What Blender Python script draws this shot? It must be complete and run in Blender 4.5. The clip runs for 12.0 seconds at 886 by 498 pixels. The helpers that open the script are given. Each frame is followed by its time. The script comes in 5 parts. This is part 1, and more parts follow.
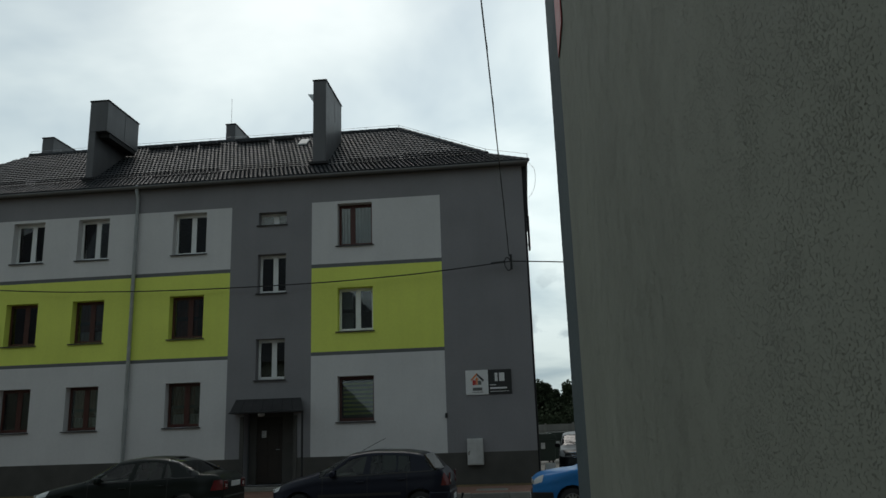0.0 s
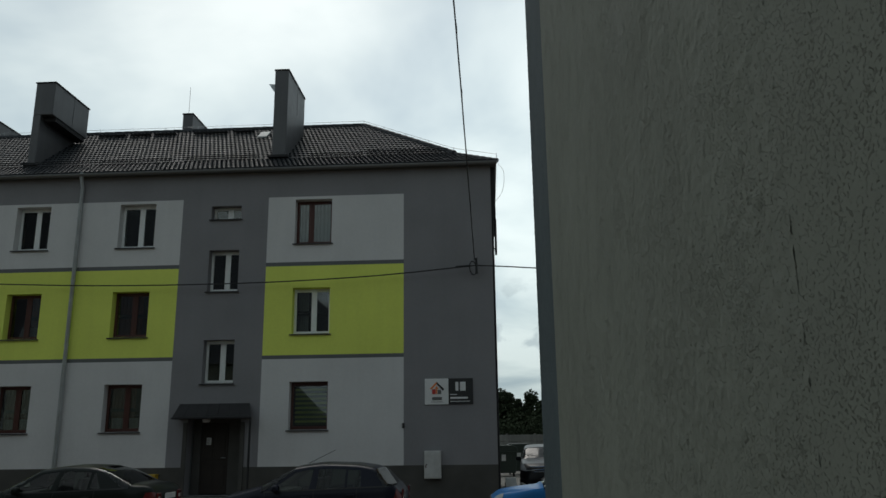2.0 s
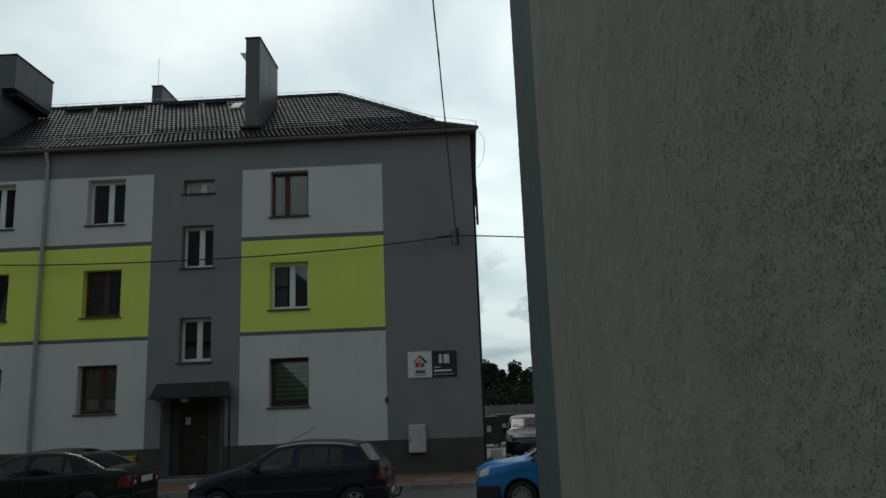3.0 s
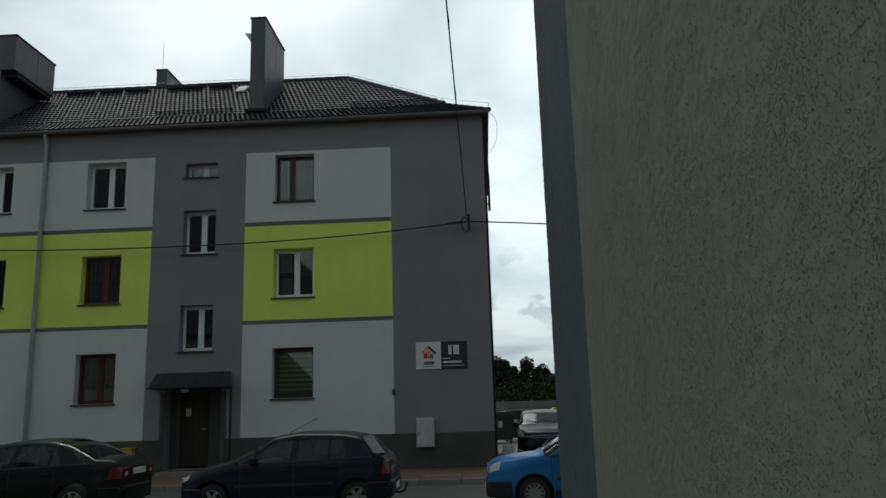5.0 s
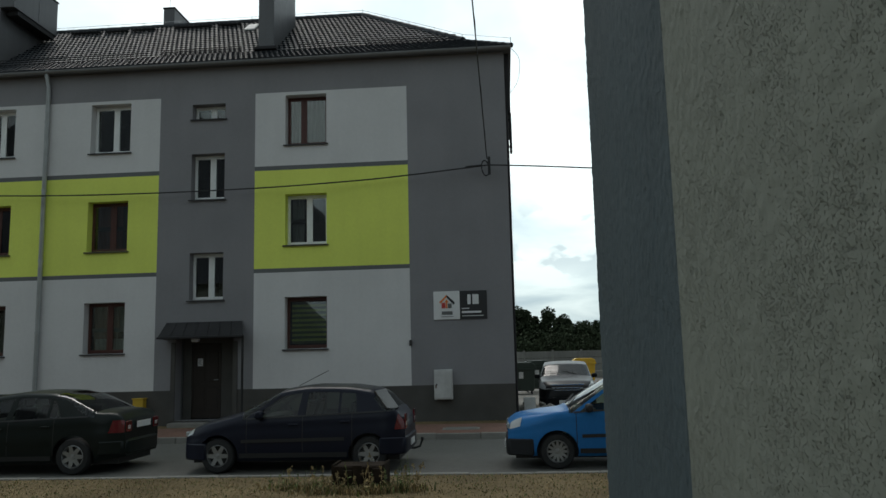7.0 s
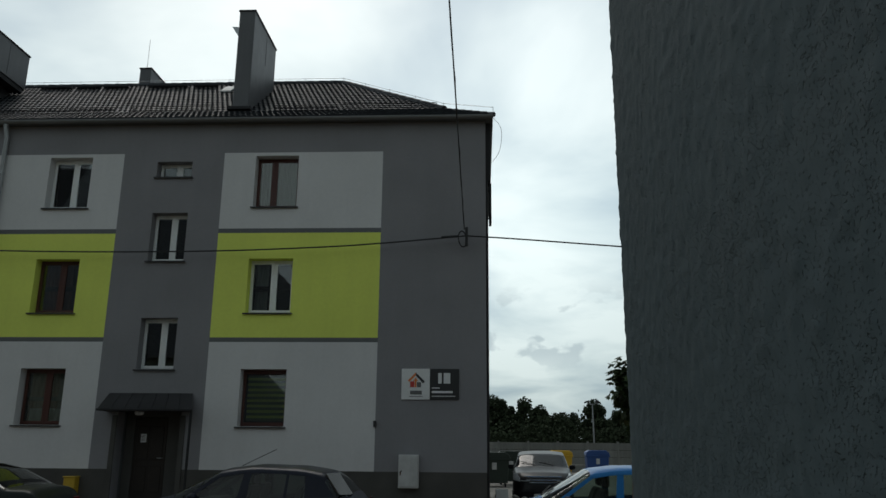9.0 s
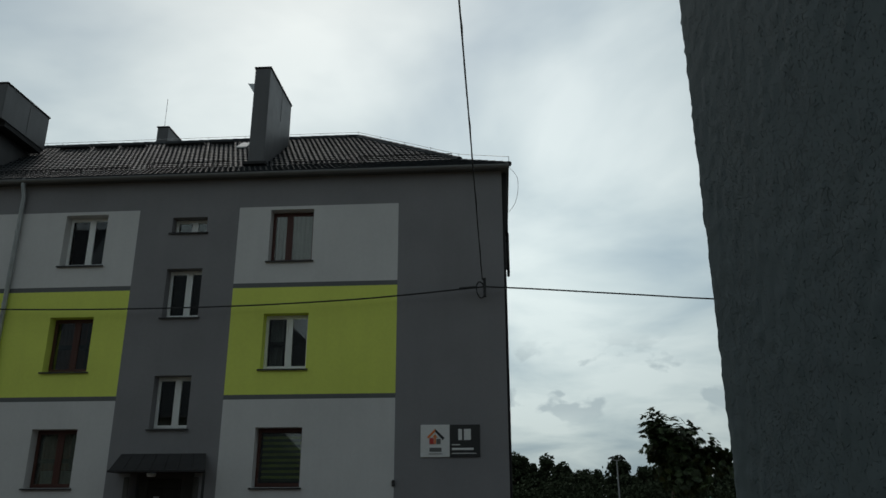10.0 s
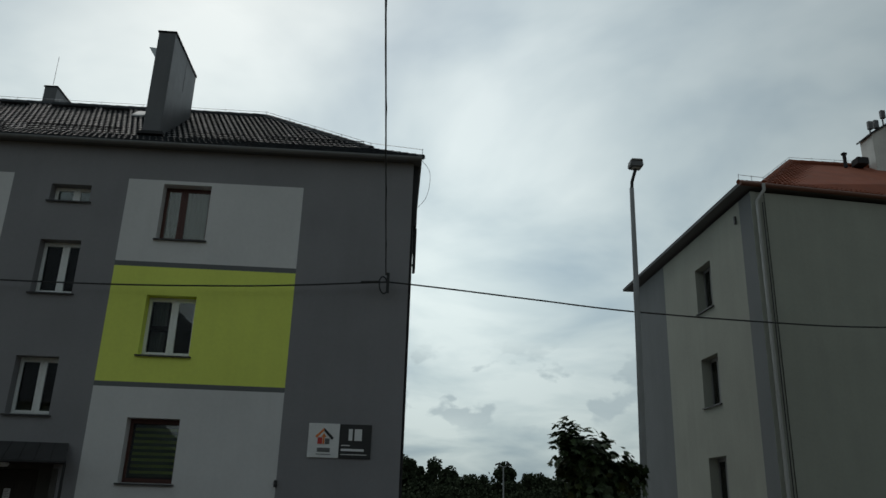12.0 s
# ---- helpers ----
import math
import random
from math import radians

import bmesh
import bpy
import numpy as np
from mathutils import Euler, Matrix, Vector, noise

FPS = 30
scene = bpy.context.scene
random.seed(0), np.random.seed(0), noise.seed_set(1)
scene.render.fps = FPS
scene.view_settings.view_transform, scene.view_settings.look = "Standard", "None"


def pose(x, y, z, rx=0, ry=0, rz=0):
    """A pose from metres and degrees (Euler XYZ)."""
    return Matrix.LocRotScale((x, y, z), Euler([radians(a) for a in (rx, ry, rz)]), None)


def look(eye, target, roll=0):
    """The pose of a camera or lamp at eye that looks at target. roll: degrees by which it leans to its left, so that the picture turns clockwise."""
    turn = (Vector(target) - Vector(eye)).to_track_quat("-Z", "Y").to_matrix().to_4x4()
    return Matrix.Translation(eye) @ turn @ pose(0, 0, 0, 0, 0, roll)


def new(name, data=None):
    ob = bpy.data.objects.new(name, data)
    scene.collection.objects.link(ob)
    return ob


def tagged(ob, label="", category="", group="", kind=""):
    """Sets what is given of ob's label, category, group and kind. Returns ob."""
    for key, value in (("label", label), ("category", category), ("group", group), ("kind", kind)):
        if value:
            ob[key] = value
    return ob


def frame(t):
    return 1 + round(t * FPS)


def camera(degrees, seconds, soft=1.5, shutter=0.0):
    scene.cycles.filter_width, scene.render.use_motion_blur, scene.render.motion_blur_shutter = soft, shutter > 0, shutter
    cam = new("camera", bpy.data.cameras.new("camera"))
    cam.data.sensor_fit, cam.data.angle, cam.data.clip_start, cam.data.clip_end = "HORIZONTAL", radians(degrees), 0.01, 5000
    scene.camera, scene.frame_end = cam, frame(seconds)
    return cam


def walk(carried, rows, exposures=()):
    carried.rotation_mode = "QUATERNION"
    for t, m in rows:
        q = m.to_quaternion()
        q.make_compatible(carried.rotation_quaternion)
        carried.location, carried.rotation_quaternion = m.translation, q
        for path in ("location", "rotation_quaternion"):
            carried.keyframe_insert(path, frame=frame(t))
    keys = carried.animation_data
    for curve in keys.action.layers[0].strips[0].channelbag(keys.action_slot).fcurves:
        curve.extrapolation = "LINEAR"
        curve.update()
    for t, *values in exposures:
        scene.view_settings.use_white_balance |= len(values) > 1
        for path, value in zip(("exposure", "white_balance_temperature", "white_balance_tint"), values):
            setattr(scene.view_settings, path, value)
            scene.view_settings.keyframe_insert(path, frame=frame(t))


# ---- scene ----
cam = camera(59.8, 12.0)
METRES, EYE, TILT, LEAN, TURN = 6.0, 1.6, 0.0, 0.0, 5.1
PATH = [
    (0, (0.099, 0.648, 2.031), (-0.096, 2.584, 2.491), -1.9),
    (0.5, (0.069, 0.936, 2.022), (-0.017, 2.874, 2.507), -2.0),
    (1, (0.076, 1.053, 2.022), (-0.056, 2.993, 2.492), -0.6),
    (1.5, (0.105, 1.279, 2.052), (-0.056, 3.222, 2.496), -0.6),
    (2, (0.116, 1.768, 2.148), (0.007, 3.707, 2.623), -0.7),
    (2.5, (0.099, 2.009, 2.182), (0.059, 3.967, 2.587), -2.3),
    (2.7, (0.111, 2.115, 2.194), (0.044, 4.072, 2.6), -2.1),
    (4.3, (0.099, 2.891, 2.108), (0.071, 4.855, 2.485), -3.1),
    (4.5, (0.114, 2.967, 2.096), (0.06, 4.934, 2.452), -2.8),
    (5, (0.131, 3.191, 2.073), (0.035, 5.148, 2.473), -1.7),
    (5.5, (0.145, 3.406, 2.06), (0.027, 5.369, 2.423), -2.3),
    (6, (0.137, 3.702, 2.096), (0.066, 5.672, 2.435), -2.8),
    (6.5, (0.141, 3.956, 2.152), (0.026, 5.927, 2.471), -2.0),
    (7, (0.141, 4.201, 2.132), (-0.015, 6.176, 2.407), -1.4),
    (7.2, (0.141, 4.285, 2.124), (0.068, 6.266, 2.393), -0.7),
    (8.8, (0.176, 5.191, 1.954), (0.024, 7.138, 2.384), 0.2),
    (9, (0.201, 5.449, 1.998), (0.103, 7.384, 2.493), 0.5),
    (9.5, (0.167, 5.59, 1.955), (0.117, 7.503, 2.535), -0.3),
    (10, (0.173, 5.806, 2.005), (0.033, 7.699, 2.637), -0.1),
    (10.5, (0.196, 6.007, 2.0), (0.03, 7.899, 2.629), -0.3),
    (11, (0.176, 6.175, 2.058), (0.118, 8.064, 2.711), 0.3),
    (11.5, (0.179, 6.354, 2.047), (0.242, 8.253, 2.671), -0.2),
    (12, (0.104, 6.577, 2.09), (0.214, 8.469, 2.728), 1.8),
]
walk(cam, [(t, look(eye, target, roll)) for t, eye, target, roll in PATH],
     exposures=[(0.0, 0.16), (1.5, 0.13), (2.5, 0.13), (4.5, 0.25), (5.0, 0.21), (5.5, 0.35), (6.0, 0.42), (6.5, 0.6), (7.2, 0.62), (8.8, 0.28), (9.5, 0.0), (10.0, -0.08), (10.5, -0.10), (12.0, -0.06)])

# ---- world, sun ----
def sky_world():
    w = bpy.data.worlds.new("overcast_sky")
    scene.world = w
    w.use_nodes = True
    nt = w.node_tree
    nt.nodes.clear()
    N, L = nt.nodes.new, nt.links.new

    def math_node(op, a, b=None, clamp=False):
        n = N("ShaderNodeMath")
        n.operation, n.use_clamp = op, clamp
        for i, v in enumerate((a, b)):
            if v is None:
                continue
            if isinstance(v, (int, float)):
                n.inputs[i].default_value = v
            else:
                L(v, n.inputs[i])
        return n.outputs[0]

    def ramp(fac, *stops):
        n = N("ShaderNodeValToRGB")
        L(fac, n.inputs[0])
        el = n.color_ramp.elements
        while len(el) < len(stops):
            el.new(0.5)
        for e, (p, c) in zip(el, stops):
            e.position, e.color = p, (*c, 1)
        return n.outputs[0]

    def mix(kind, fac, a, b):
        n = N("ShaderNodeMix")
        n.data_type, n.blend_type = "RGBA", kind
        for s, v in ((n.inputs[0], fac), (n.inputs[6], a), (n.inputs[7], b)):
            if isinstance(v, (int, float)):
                s.default_value = v
            elif isinstance(v, tuple):
                s.default_value = (*v, 1)
            else:
                L(v, s)
        return n.outputs[2]

    tc = N("ShaderNodeTexCoord")
    sep = N("ShaderNodeSeparateXYZ")
    L(tc.outputs["Generated"], sep.inputs[0])
    x, y, z = sep.outputs
    up = math_node("MAXIMUM", z, 0.0)
    den = math_node("ADD", up, 0.16)
    flat = N("ShaderNodeCombineXYZ")
    L(math_node("DIVIDE", x, den), flat.inputs[0])
    L(math_node("DIVIDE", y, den), flat.inputs[1])

    def noise_tex(vec, scale, detail, rough, dist=0.0, seed=0.0):
        n = N("ShaderNodeTexNoise")
        n.noise_dimensions = "4D"
        L(vec, n.inputs["Vector"])
        n.inputs["W"].default_value = seed
        n.inputs["Scale"].default_value, n.inputs["Detail"].default_value = scale, detail
        n.inputs["Roughness"].default_value, n.inputs["Distortion"].default_value = rough, dist
        return n.outputs[0]

    sky = N("ShaderNodeTexSky")
    sky.sky_type, sky.sun_disc = "NISHITA", False
    sky.sun_elevation, sky.sun_rotation = radians(48), radians(-18)
    sky.dust_density, sky.air_density = 3.0, 1.0
    blue = mix("MULTIPLY", 1.0, sky.outputs[0], (0.085, 0.085, 0.085))
    # the closed cloud deck, in broad soft folds
    deck = ramp(noise_tex(flat.outputs[0], 1.5, 5, 0.5, 0.35, 2.3), (0.36, (0.405, 0.53, 0.60)), (0.5, (0.61, 0.73, 0.762)), (0.62, (0.78, 0.89, 0.902)))
    deck = mix("MIX", 0.16, deck, blue)
    # brighter towards the hidden sun and the far rim of the deck
    rim = ramp(z, (0.0, (0.64, 0.67, 0.68)), (0.10, (0.80, 0.82, 0.81)), (0.26, (1.05, 1.05, 1.02)), (0.55, (1.0, 1.0, 1.0)), (1.0, (0.92, 0.92, 0.92)))
    deck = mix("MULTIPLY", 1.0, deck, rim)
    side = N("ShaderNodeMapRange")
    L(math_node("ADD", y, math_node("MULTIPLY", x, 0.12)), side.inputs[0])
    side.inputs[1].default_value, side.inputs[2].default_value, side.inputs[3].default_value, side.inputs[4].default_value = -0.15, 0.95, 0.50, 1.03
    deck = mix("MULTIPLY", 1.0, deck, side.outputs[0])
    # thicker cover on the side of the red-roofed house
    east = N("ShaderNodeMapRange")
    east.interpolation_type = "SMOOTHSTEP"
    L(x, east.inputs[0])
    for k, q in enumerate((0.05, 0.62, 1.0, 0.66)):
        east.inputs[k + 1].default_value = q
    deck = mix("MULTIPLY", 1.0, deck, east.outputs[0])
    # small heaped clouds, low down
    squash = N("ShaderNodeMapping")
    squash.inputs["Scale"].default_value = (1.0, 1.0, 1.7)
    L(tc.outputs["Generated"], squash.inputs[0])
    heap = noise_tex(squash.outputs[0], 19.0, 5, 0.45, 0.15, 8.3)
    low = ramp(z, (0.085, (0, 0, 0)), (0.115, (1, 1, 1)), (0.16, (1, 1, 1)), (0.21, (0, 0, 0)))
    fac = math_node("MULTIPLY", ramp(heap, (0.545, (0, 0, 0)), (0.60, (1, 1, 1))), low)
    deck = mix("MIX", math_node("MULTIPLY", fac, 0.7), deck, (0.37, 0.455, 0.485))
    bg, out = N("ShaderNodeBackground"), N("ShaderNodeOutputWorld")
    L(deck, bg.inputs[0])
    bg.inputs[1].default_value = 1.0
    L(bg.outputs[0], out.inputs[0])


sky_world()
sun = new("sun", bpy.data.lights.new("sun", "SUN"))
sun.data.energy, sun.data.angle, sun.data.color = 0.5, radians(25), (1.0, 0.96, 0.9)
sun.matrix_world = look((0, 0, 30), (0.25 * 30, -0.65 * 30, 0))


# ---- geometry ----
class Geo:
    """Collects vertices and faces of one mesh."""

    def __init__(self):
        self.v, self.f, self.m = [], [], []

    def face(self, pts, m=0):
        n = len(self.v)
        self.v += [tuple(p) for p in pts]
        self.f.append(tuple(range(n, n + len(pts))))
        self.m.append(m)
        return self

    def box(self, x0, x1, y0, y1, z0, z1, m=0):
        n = len(self.v)
        self.v += [(x, y, z) for z in (z0, z1) for y in (y0, y1) for x in (x0, x1)]
        for q in ((0, 2, 3, 1), (4, 5, 7, 6), (0, 1, 5, 4), (2, 6, 7, 3), (0, 4, 6, 2), (1, 3, 7, 5)):
            self.f.append(tuple(n + i for i in q))
            self.m.append(m)
        return self

    def prism(self, poly, a, b, axis="x", m=0):
        """A polygon drawn out along an axis from a to b. poly: the two other coordinates, in order."""
        n, k = len(self.v), len(poly)
        for t in (a, b):
            for p, q in poly:
                self.v.append({"x": (t, p, q), "y": (p, t, q), "z": (p, q, t)}[axis])
        self.f.append(tuple(range(n, n + k))[::-1])
        self.f.append(tuple(range(n + k, n + 2 * k)))
        for i in range(k):
            j = (i + 1) % k
            self.f.append((n + i, n + j, n + k + j, n + k + i))
        self.m += [m] * (k + 2)
        return self

    def tube(self, path, r, sides=8, m=0, ends=True):
        """A round bar along a path; r: one radius or one a point."""
        path = [Vector(p) for p in path]
        rr = r if isinstance(r, (list, tuple)) else [r] * len(path)
        n = len(self.v)
        ref = None
        for i, p in enumerate(path):
            d = (path[min(i + 1, len(path) - 1)] - path[max(i - 1, 0)]).normalized()
            if ref is None:
                ref = Vector((0, 0, 1)) if abs(d.z) < 0.9 else Vector((1, 0, 0))
            s = d.cross(ref).normalized()
            ref = s.cross(d)
            for k in range(sides):
                a = 2 * math.pi * k / sides
                self.v.append(tuple(p + rr[i] * (math.cos(a) * s + math.sin(a) * ref)))
        for i in range(len(path) - 1):
            for k in range(sides):
                a, b = n + i * sides + k, n + i * sides + (k + 1) % sides
                self.f.append((a, b, b + sides, a + sides))
                self.m.append(m)
        if ends:
            self.f += [tuple(range(n, n + sides))[::-1], tuple(range(n + (len(path) - 1) * sides, n + len(path) * sides))]
            self.m += [m, m]
        return self

    def lathe(self, prof, origin, axis="y", sides=24, m=0):
        """A profile of (radius, along) turned round an axis through origin."""
        n, o = len(self.v), Vector(origin)
        for r, h in prof:
            for k in range(sides):
                a = 2 * math.pi * k / sides
                c, s = r * math.cos(a), r * math.sin(a)
                self.v.append(tuple(o + Vector({"x": (h, c, s), "y": (c, h, s), "z": (c, s, h)}[axis])))
        for i in range(len(prof) - 1):
            for k in range(sides):
                a, b = n + i * sides + k, n + i * sides + (k + 1) % sides
                self.f.append((a, b, b + sides, a + sides))
                self.m.append(m)
        return self

    def mesh(self, name, mats, bevel=0.0, smooth=False, weld=False):
        me = bpy.data.meshes.new(name)
        me.from_pydata(self.v, [], self.f)
        for mt in mats if isinstance(mats, (list, tuple)) else [mats]:
            me.materials.append(mt)
        me.polygons.foreach_set("material_index", self.m)
        bm = bmesh.new()
        bm.from_mesh(me)
        if weld or bevel:
            bmesh.ops.remove_doubles(bm, verts=bm.verts, dist=1e-5)
        bmesh.ops.recalc_face_normals(bm, faces=bm.faces)
        if bevel:
            sharp = [e for e in bm.edges if len(e.link_faces) == 2 and e.calc_face_angle(0) > 0.6]
            bmesh.ops.bevel(bm, geom=sharp, offset=bevel, segments=1, affect="EDGES", profile=0.5)
        if smooth:
            for f in bm.faces:
                f.smooth = True
            for e in bm.edges:
                if len(e.link_faces) != 2 or e.calc_face_angle(0) > 0.7:
                    e.smooth = False
        bm.to_mesh(me)
        bm.free()
        return me


def part(name, geo, material, parent=None, label="", bevel=0.0, smooth=False, weld=False, at=None):
    ob = new(name, geo.mesh(name, material, bevel, smooth, weld) if isinstance(geo, Geo) else geo)
    if at is not None:
        ob.matrix_basis = at
    if parent is not None:
        ob.parent = parent
    return tagged(ob, label)


def thing(name, label, category, group="", kind="", at=None):
    ob = new(name)
    ob.empty_display_size = 0.2
    if at is not None:
        ob.matrix_basis = at
    return tagged(ob, label, category, group, kind)


def sag_path(pts, n=10):
    """A smooth line through points."""
    pts = [Vector(p) for p in pts]
    out = []
    for i in range(len(pts) - 1):
        p0, p1, p2, p3 = pts[max(i - 1, 0)], pts[i], pts[i + 1], pts[min(i + 2, len(pts) - 1)]
        for k in range(n):
            t = k / n
            out.append(0.5 * (2 * p1 + (p2 - p0) * t + (2 * p0 - 5 * p1 + 4 * p2 - p3) * t * t + (3 * p1 - p0 - 3 * p2 + p3) * t ** 3))
    return out + [pts[-1]]


# ---- materials ----
def material(name, colour, rough=0.8, metal=0.0, grain=0.0, grain_scale=60.0, var=0.12, var_scale=1.5, streak=0.0, bump=0.0, spec=0.5, per_piece=0.0, fine=0.05, coat=0.0):
    m = bpy.data.materials.new(name)
    m.use_nodes = True
    nt = m.node_tree
    N, L = nt.nodes.new, nt.links.new
    b = nt.nodes["Principled BSDF"]
    b.inputs["Roughness"].default_value, b.inputs["Metallic"].default_value = rough, metal
    b.inputs["Specular IOR Level"].default_value = spec
    b.inputs["Coat Weight"].default_value = coat
    tc = N("ShaderNodeTexCoord")

    def noise_tex(scale, detail=4, rough_=0.55, stretch=None):
        n = N("ShaderNodeTexNoise")
        n.inputs["Scale"].default_value, n.inputs["Detail"].default_value, n.inputs["Roughness"].default_value = scale, detail, rough_
        if stretch:
            mp = N("ShaderNodeMapping")
            mp.inputs["Scale"].default_value = stretch
            L(tc.outputs["Object"], mp.inputs[0])
            L(mp.outputs[0], n.inputs["Vector"])
        else:
            L(tc.outputs["Object"], n.inputs["Vector"])
        return n.outputs[0]

    def scaled(fac, amount):
        """1 - amount .. 1 + amount, as a grey factor"""
        r = N("ShaderNodeMapRange")
        L(fac, r.inputs[0])
        r.inputs[1].default_value, r.inputs[2].default_value = 0.25, 0.75
        r.inputs[3].default_value, r.inputs[4].default_value = 1 - amount, 1 + amount
        return r.outputs[0]

    def times(a, bb):
        n = N("ShaderNodeMath")
        n.operation = "MULTIPLY"
        L(a, n.inputs[0])
        L(bb, n.inputs[1])
        return n.outputs[0]

    f = scaled(noise_tex(var_scale), var)
    if fine:
        f = times(f, scaled(noise_tex(var_scale * 14, 3), fine))
    if streak:
        f = times(f, scaled(noise_tex(1.0, 5, 0.6, (3.0, 3.0, 0.25)), streak))
    if per_piece:
        info = N("ShaderNodeObjectInfo")
        geo = N("ShaderNodeNewGeometry")
        add = N("ShaderNodeMath")
        add.operation = "ADD"
        L(info.outputs["Random"], add.inputs[0])
        L(geo.outputs["Random Per Island"], add.inputs[1])
        fr = N("ShaderNodeMath")
        fr.operation = "FRACT"
        L(add.outputs[0], fr.inputs[0])
        f = times(f, scaled(fr.outputs[0], per_piece))
    mixn = N("ShaderNodeVectorMath")
    mixn.operation = "SCALE"
    mixn.inputs[0].default_value = colour
    L(f, mixn.inputs["Scale"])
    L(mixn.outputs[0], b.inputs["Base Color"])
    rr = N("ShaderNodeMath")
    rr.operation, rr.use_clamp = "MULTIPLY", True
    rr.inputs[1].default_value = rough
    L(scaled(noise_tex(var_scale * 4), 0.12), rr.inputs[0])
    L(rr.outputs[0], b.inputs["Roughness"])
    if grain or bump:
        bp = N("ShaderNodeBump")
        bp.inputs["Strength"].default_value = 1.0
        bp.inputs["Distance"].default_value = grain or bump
        L(noise_tex(grain_scale, 3, 0.6), bp.inputs["Height"])
        L(bp.outputs[0], b.inputs["Normal"])
    return m


def thin_glass(name, tint, gloss=0.02, ior=1.75):
    """A single sheet of glass: clear, with a mirror sheen."""
    m = bpy.data.materials.new(name)
    m.use_nodes = True
    nt = m.node_tree
    nt.nodes.clear()
    N, L = nt.nodes.new, nt.links.new
    clear, shine, fres, mixs, out = N("ShaderNodeBsdfTransparent"), N("ShaderNodeBsdfGlossy"), N("ShaderNodeFresnel"), N("ShaderNodeMixShader"), N("ShaderNodeOutputMaterial")
    clear.inputs[0].default_value = (*tint, 1)
    shine.inputs["Roughness"].default_value = gloss
    fres.inputs[0].default_value = ior
    L(fres.outputs[0], mixs.inputs[0])
    L(clear.outputs[0], mixs.inputs[1])
    L(shine.outputs[0], mixs.inputs[2])
    L(mixs.outputs[0], out.inputs[0])
    return m


def plaster(name, colour, relief=0.0016, scale=160.0, streak=0.025, var=0.07):
    """Fine painted render on the outer walls."""
    m = material(name, colour, 0.92, grain=relief, grain_scale=scale, var=var, var_scale=0.8, streak=streak, spec=0.25, fine=0.025)
    return m


M_LIGHT = plaster("light_grey_render", (0.645, 0.638, 0.638), 0.0008, var=0.05)
M_DARK = plaster("dark_grey_render", (0.25, 0.245, 0.257), 0.0008)
M_LIME = plaster("lime_yellow_render", (0.76, 0.84, 0.17), 0.0008, var=0.05)
M_STRIP = plaster("mid_grey_strip_render", (0.15, 0.155, 0.16))
M_PLINTH = material("plinth_mosaic_render", (0.075, 0.072, 0.066), 0.85, grain=0.003, grain_scale=220, var=0.2, var_scale=2.0)
def pitted(name, colour, depth, pit_shade):
    """Trowelled render: smooth and cloudy, with scattered pits of a few millimetres that gather in patches. The pits'
    shade is put into the colour.
    """
    m = material(name, colour, 0.93, var=0.11, var_scale=1.1, streak=0.03, spec=0.2, fine=0.05)
    nt = m.node_tree
    N, L = nt.nodes.new, nt.links.new
    b = nt.nodes["Principled BSDF"]
    tc = N("ShaderNodeTexCoord")

    def noise_tex(scale, detail, rough):
        n = N("ShaderNodeTexNoise")
        n.inputs["Scale"].default_value, n.inputs["Detail"].default_value, n.inputs["Roughness"].default_value = scale, detail, rough
        L(tc.outputs["Object"], n.inputs["Vector"])
        return n.outputs[0]

    def span(v, a, bb, c, d):
        r = N("ShaderNodeMapRange")
        L(v, r.inputs[0])
        for k, q in enumerate((a, bb, c, d)):
            r.inputs[k + 1].default_value = q
        return r.outputs[0]

    def two(op, u, v):
        n = N("ShaderNodeMath")
        n.operation = op
        for k, q in enumerate((u, v)):
            if isinstance(q, float):
                n.inputs[k].default_value = q
            else:
                L(q, n.inputs[k])
        return n.outputs[0]

    # where the patches lie, the pits' threshold drops
    patch = span(noise_tex(7.0, 3, 0.55), 0.35, 0.65, 0.08, -0.02)
    pit = span(two("SUBTRACT", noise_tex(290.0, 2, 0.55), patch), 0.55, 0.68, 0.0, 1.0)
    swell = noise_tex(45.0, 4, 0.55)
    height = two("SUBTRACT", two("MULTIPLY", swell, 0.35), pit)
    bp = N("ShaderNodeBump")
    bp.inputs["Strength"].default_value, bp.inputs["Distance"].default_value = 1.0, depth
    L(height, bp.inputs["Height"])
    L(bp.outputs[0], b.inputs["Normal"])
    # base colour darkened inside the pits, in place of their shade
    old = b.inputs["Base Color"].links[0].from_socket
    shade_scale = N("ShaderNodeVectorMath")
    shade_scale.operation = "SCALE"
    L(old, shade_scale.inputs[0])
    L(span(pit, 0.0, 1.0, 1.0, pit_shade), shade_scale.inputs["Scale"])
    L(shade_scale.outputs[0], b.inputs["Base Color"])
    return m


M_NEAR = pitted("grey_green_render", (0.192, 0.208, 0.180), 0.0028, 0.955)
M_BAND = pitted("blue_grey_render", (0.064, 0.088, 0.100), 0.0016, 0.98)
M_RB = plaster("pale_green_grey_render", (0.315, 0.325, 0.285), 0.0008, streak=0.04)
M_RBAND = plaster("violet_grey_render", (0.165, 0.176, 0.182), 0.0008, streak=0.04)
# near-black base colour carries the dimness of the unlit rooms
M_INSIDE = material("room_wall_shade", (0.04, 0.037, 0.034), 0.9)
M_ROOF = material("anthracite_roof_tile", (0.042, 0.046, 0.052), 0.55, var=0.25, var_scale=1.2, per_piece=0.16, spec=0.14)
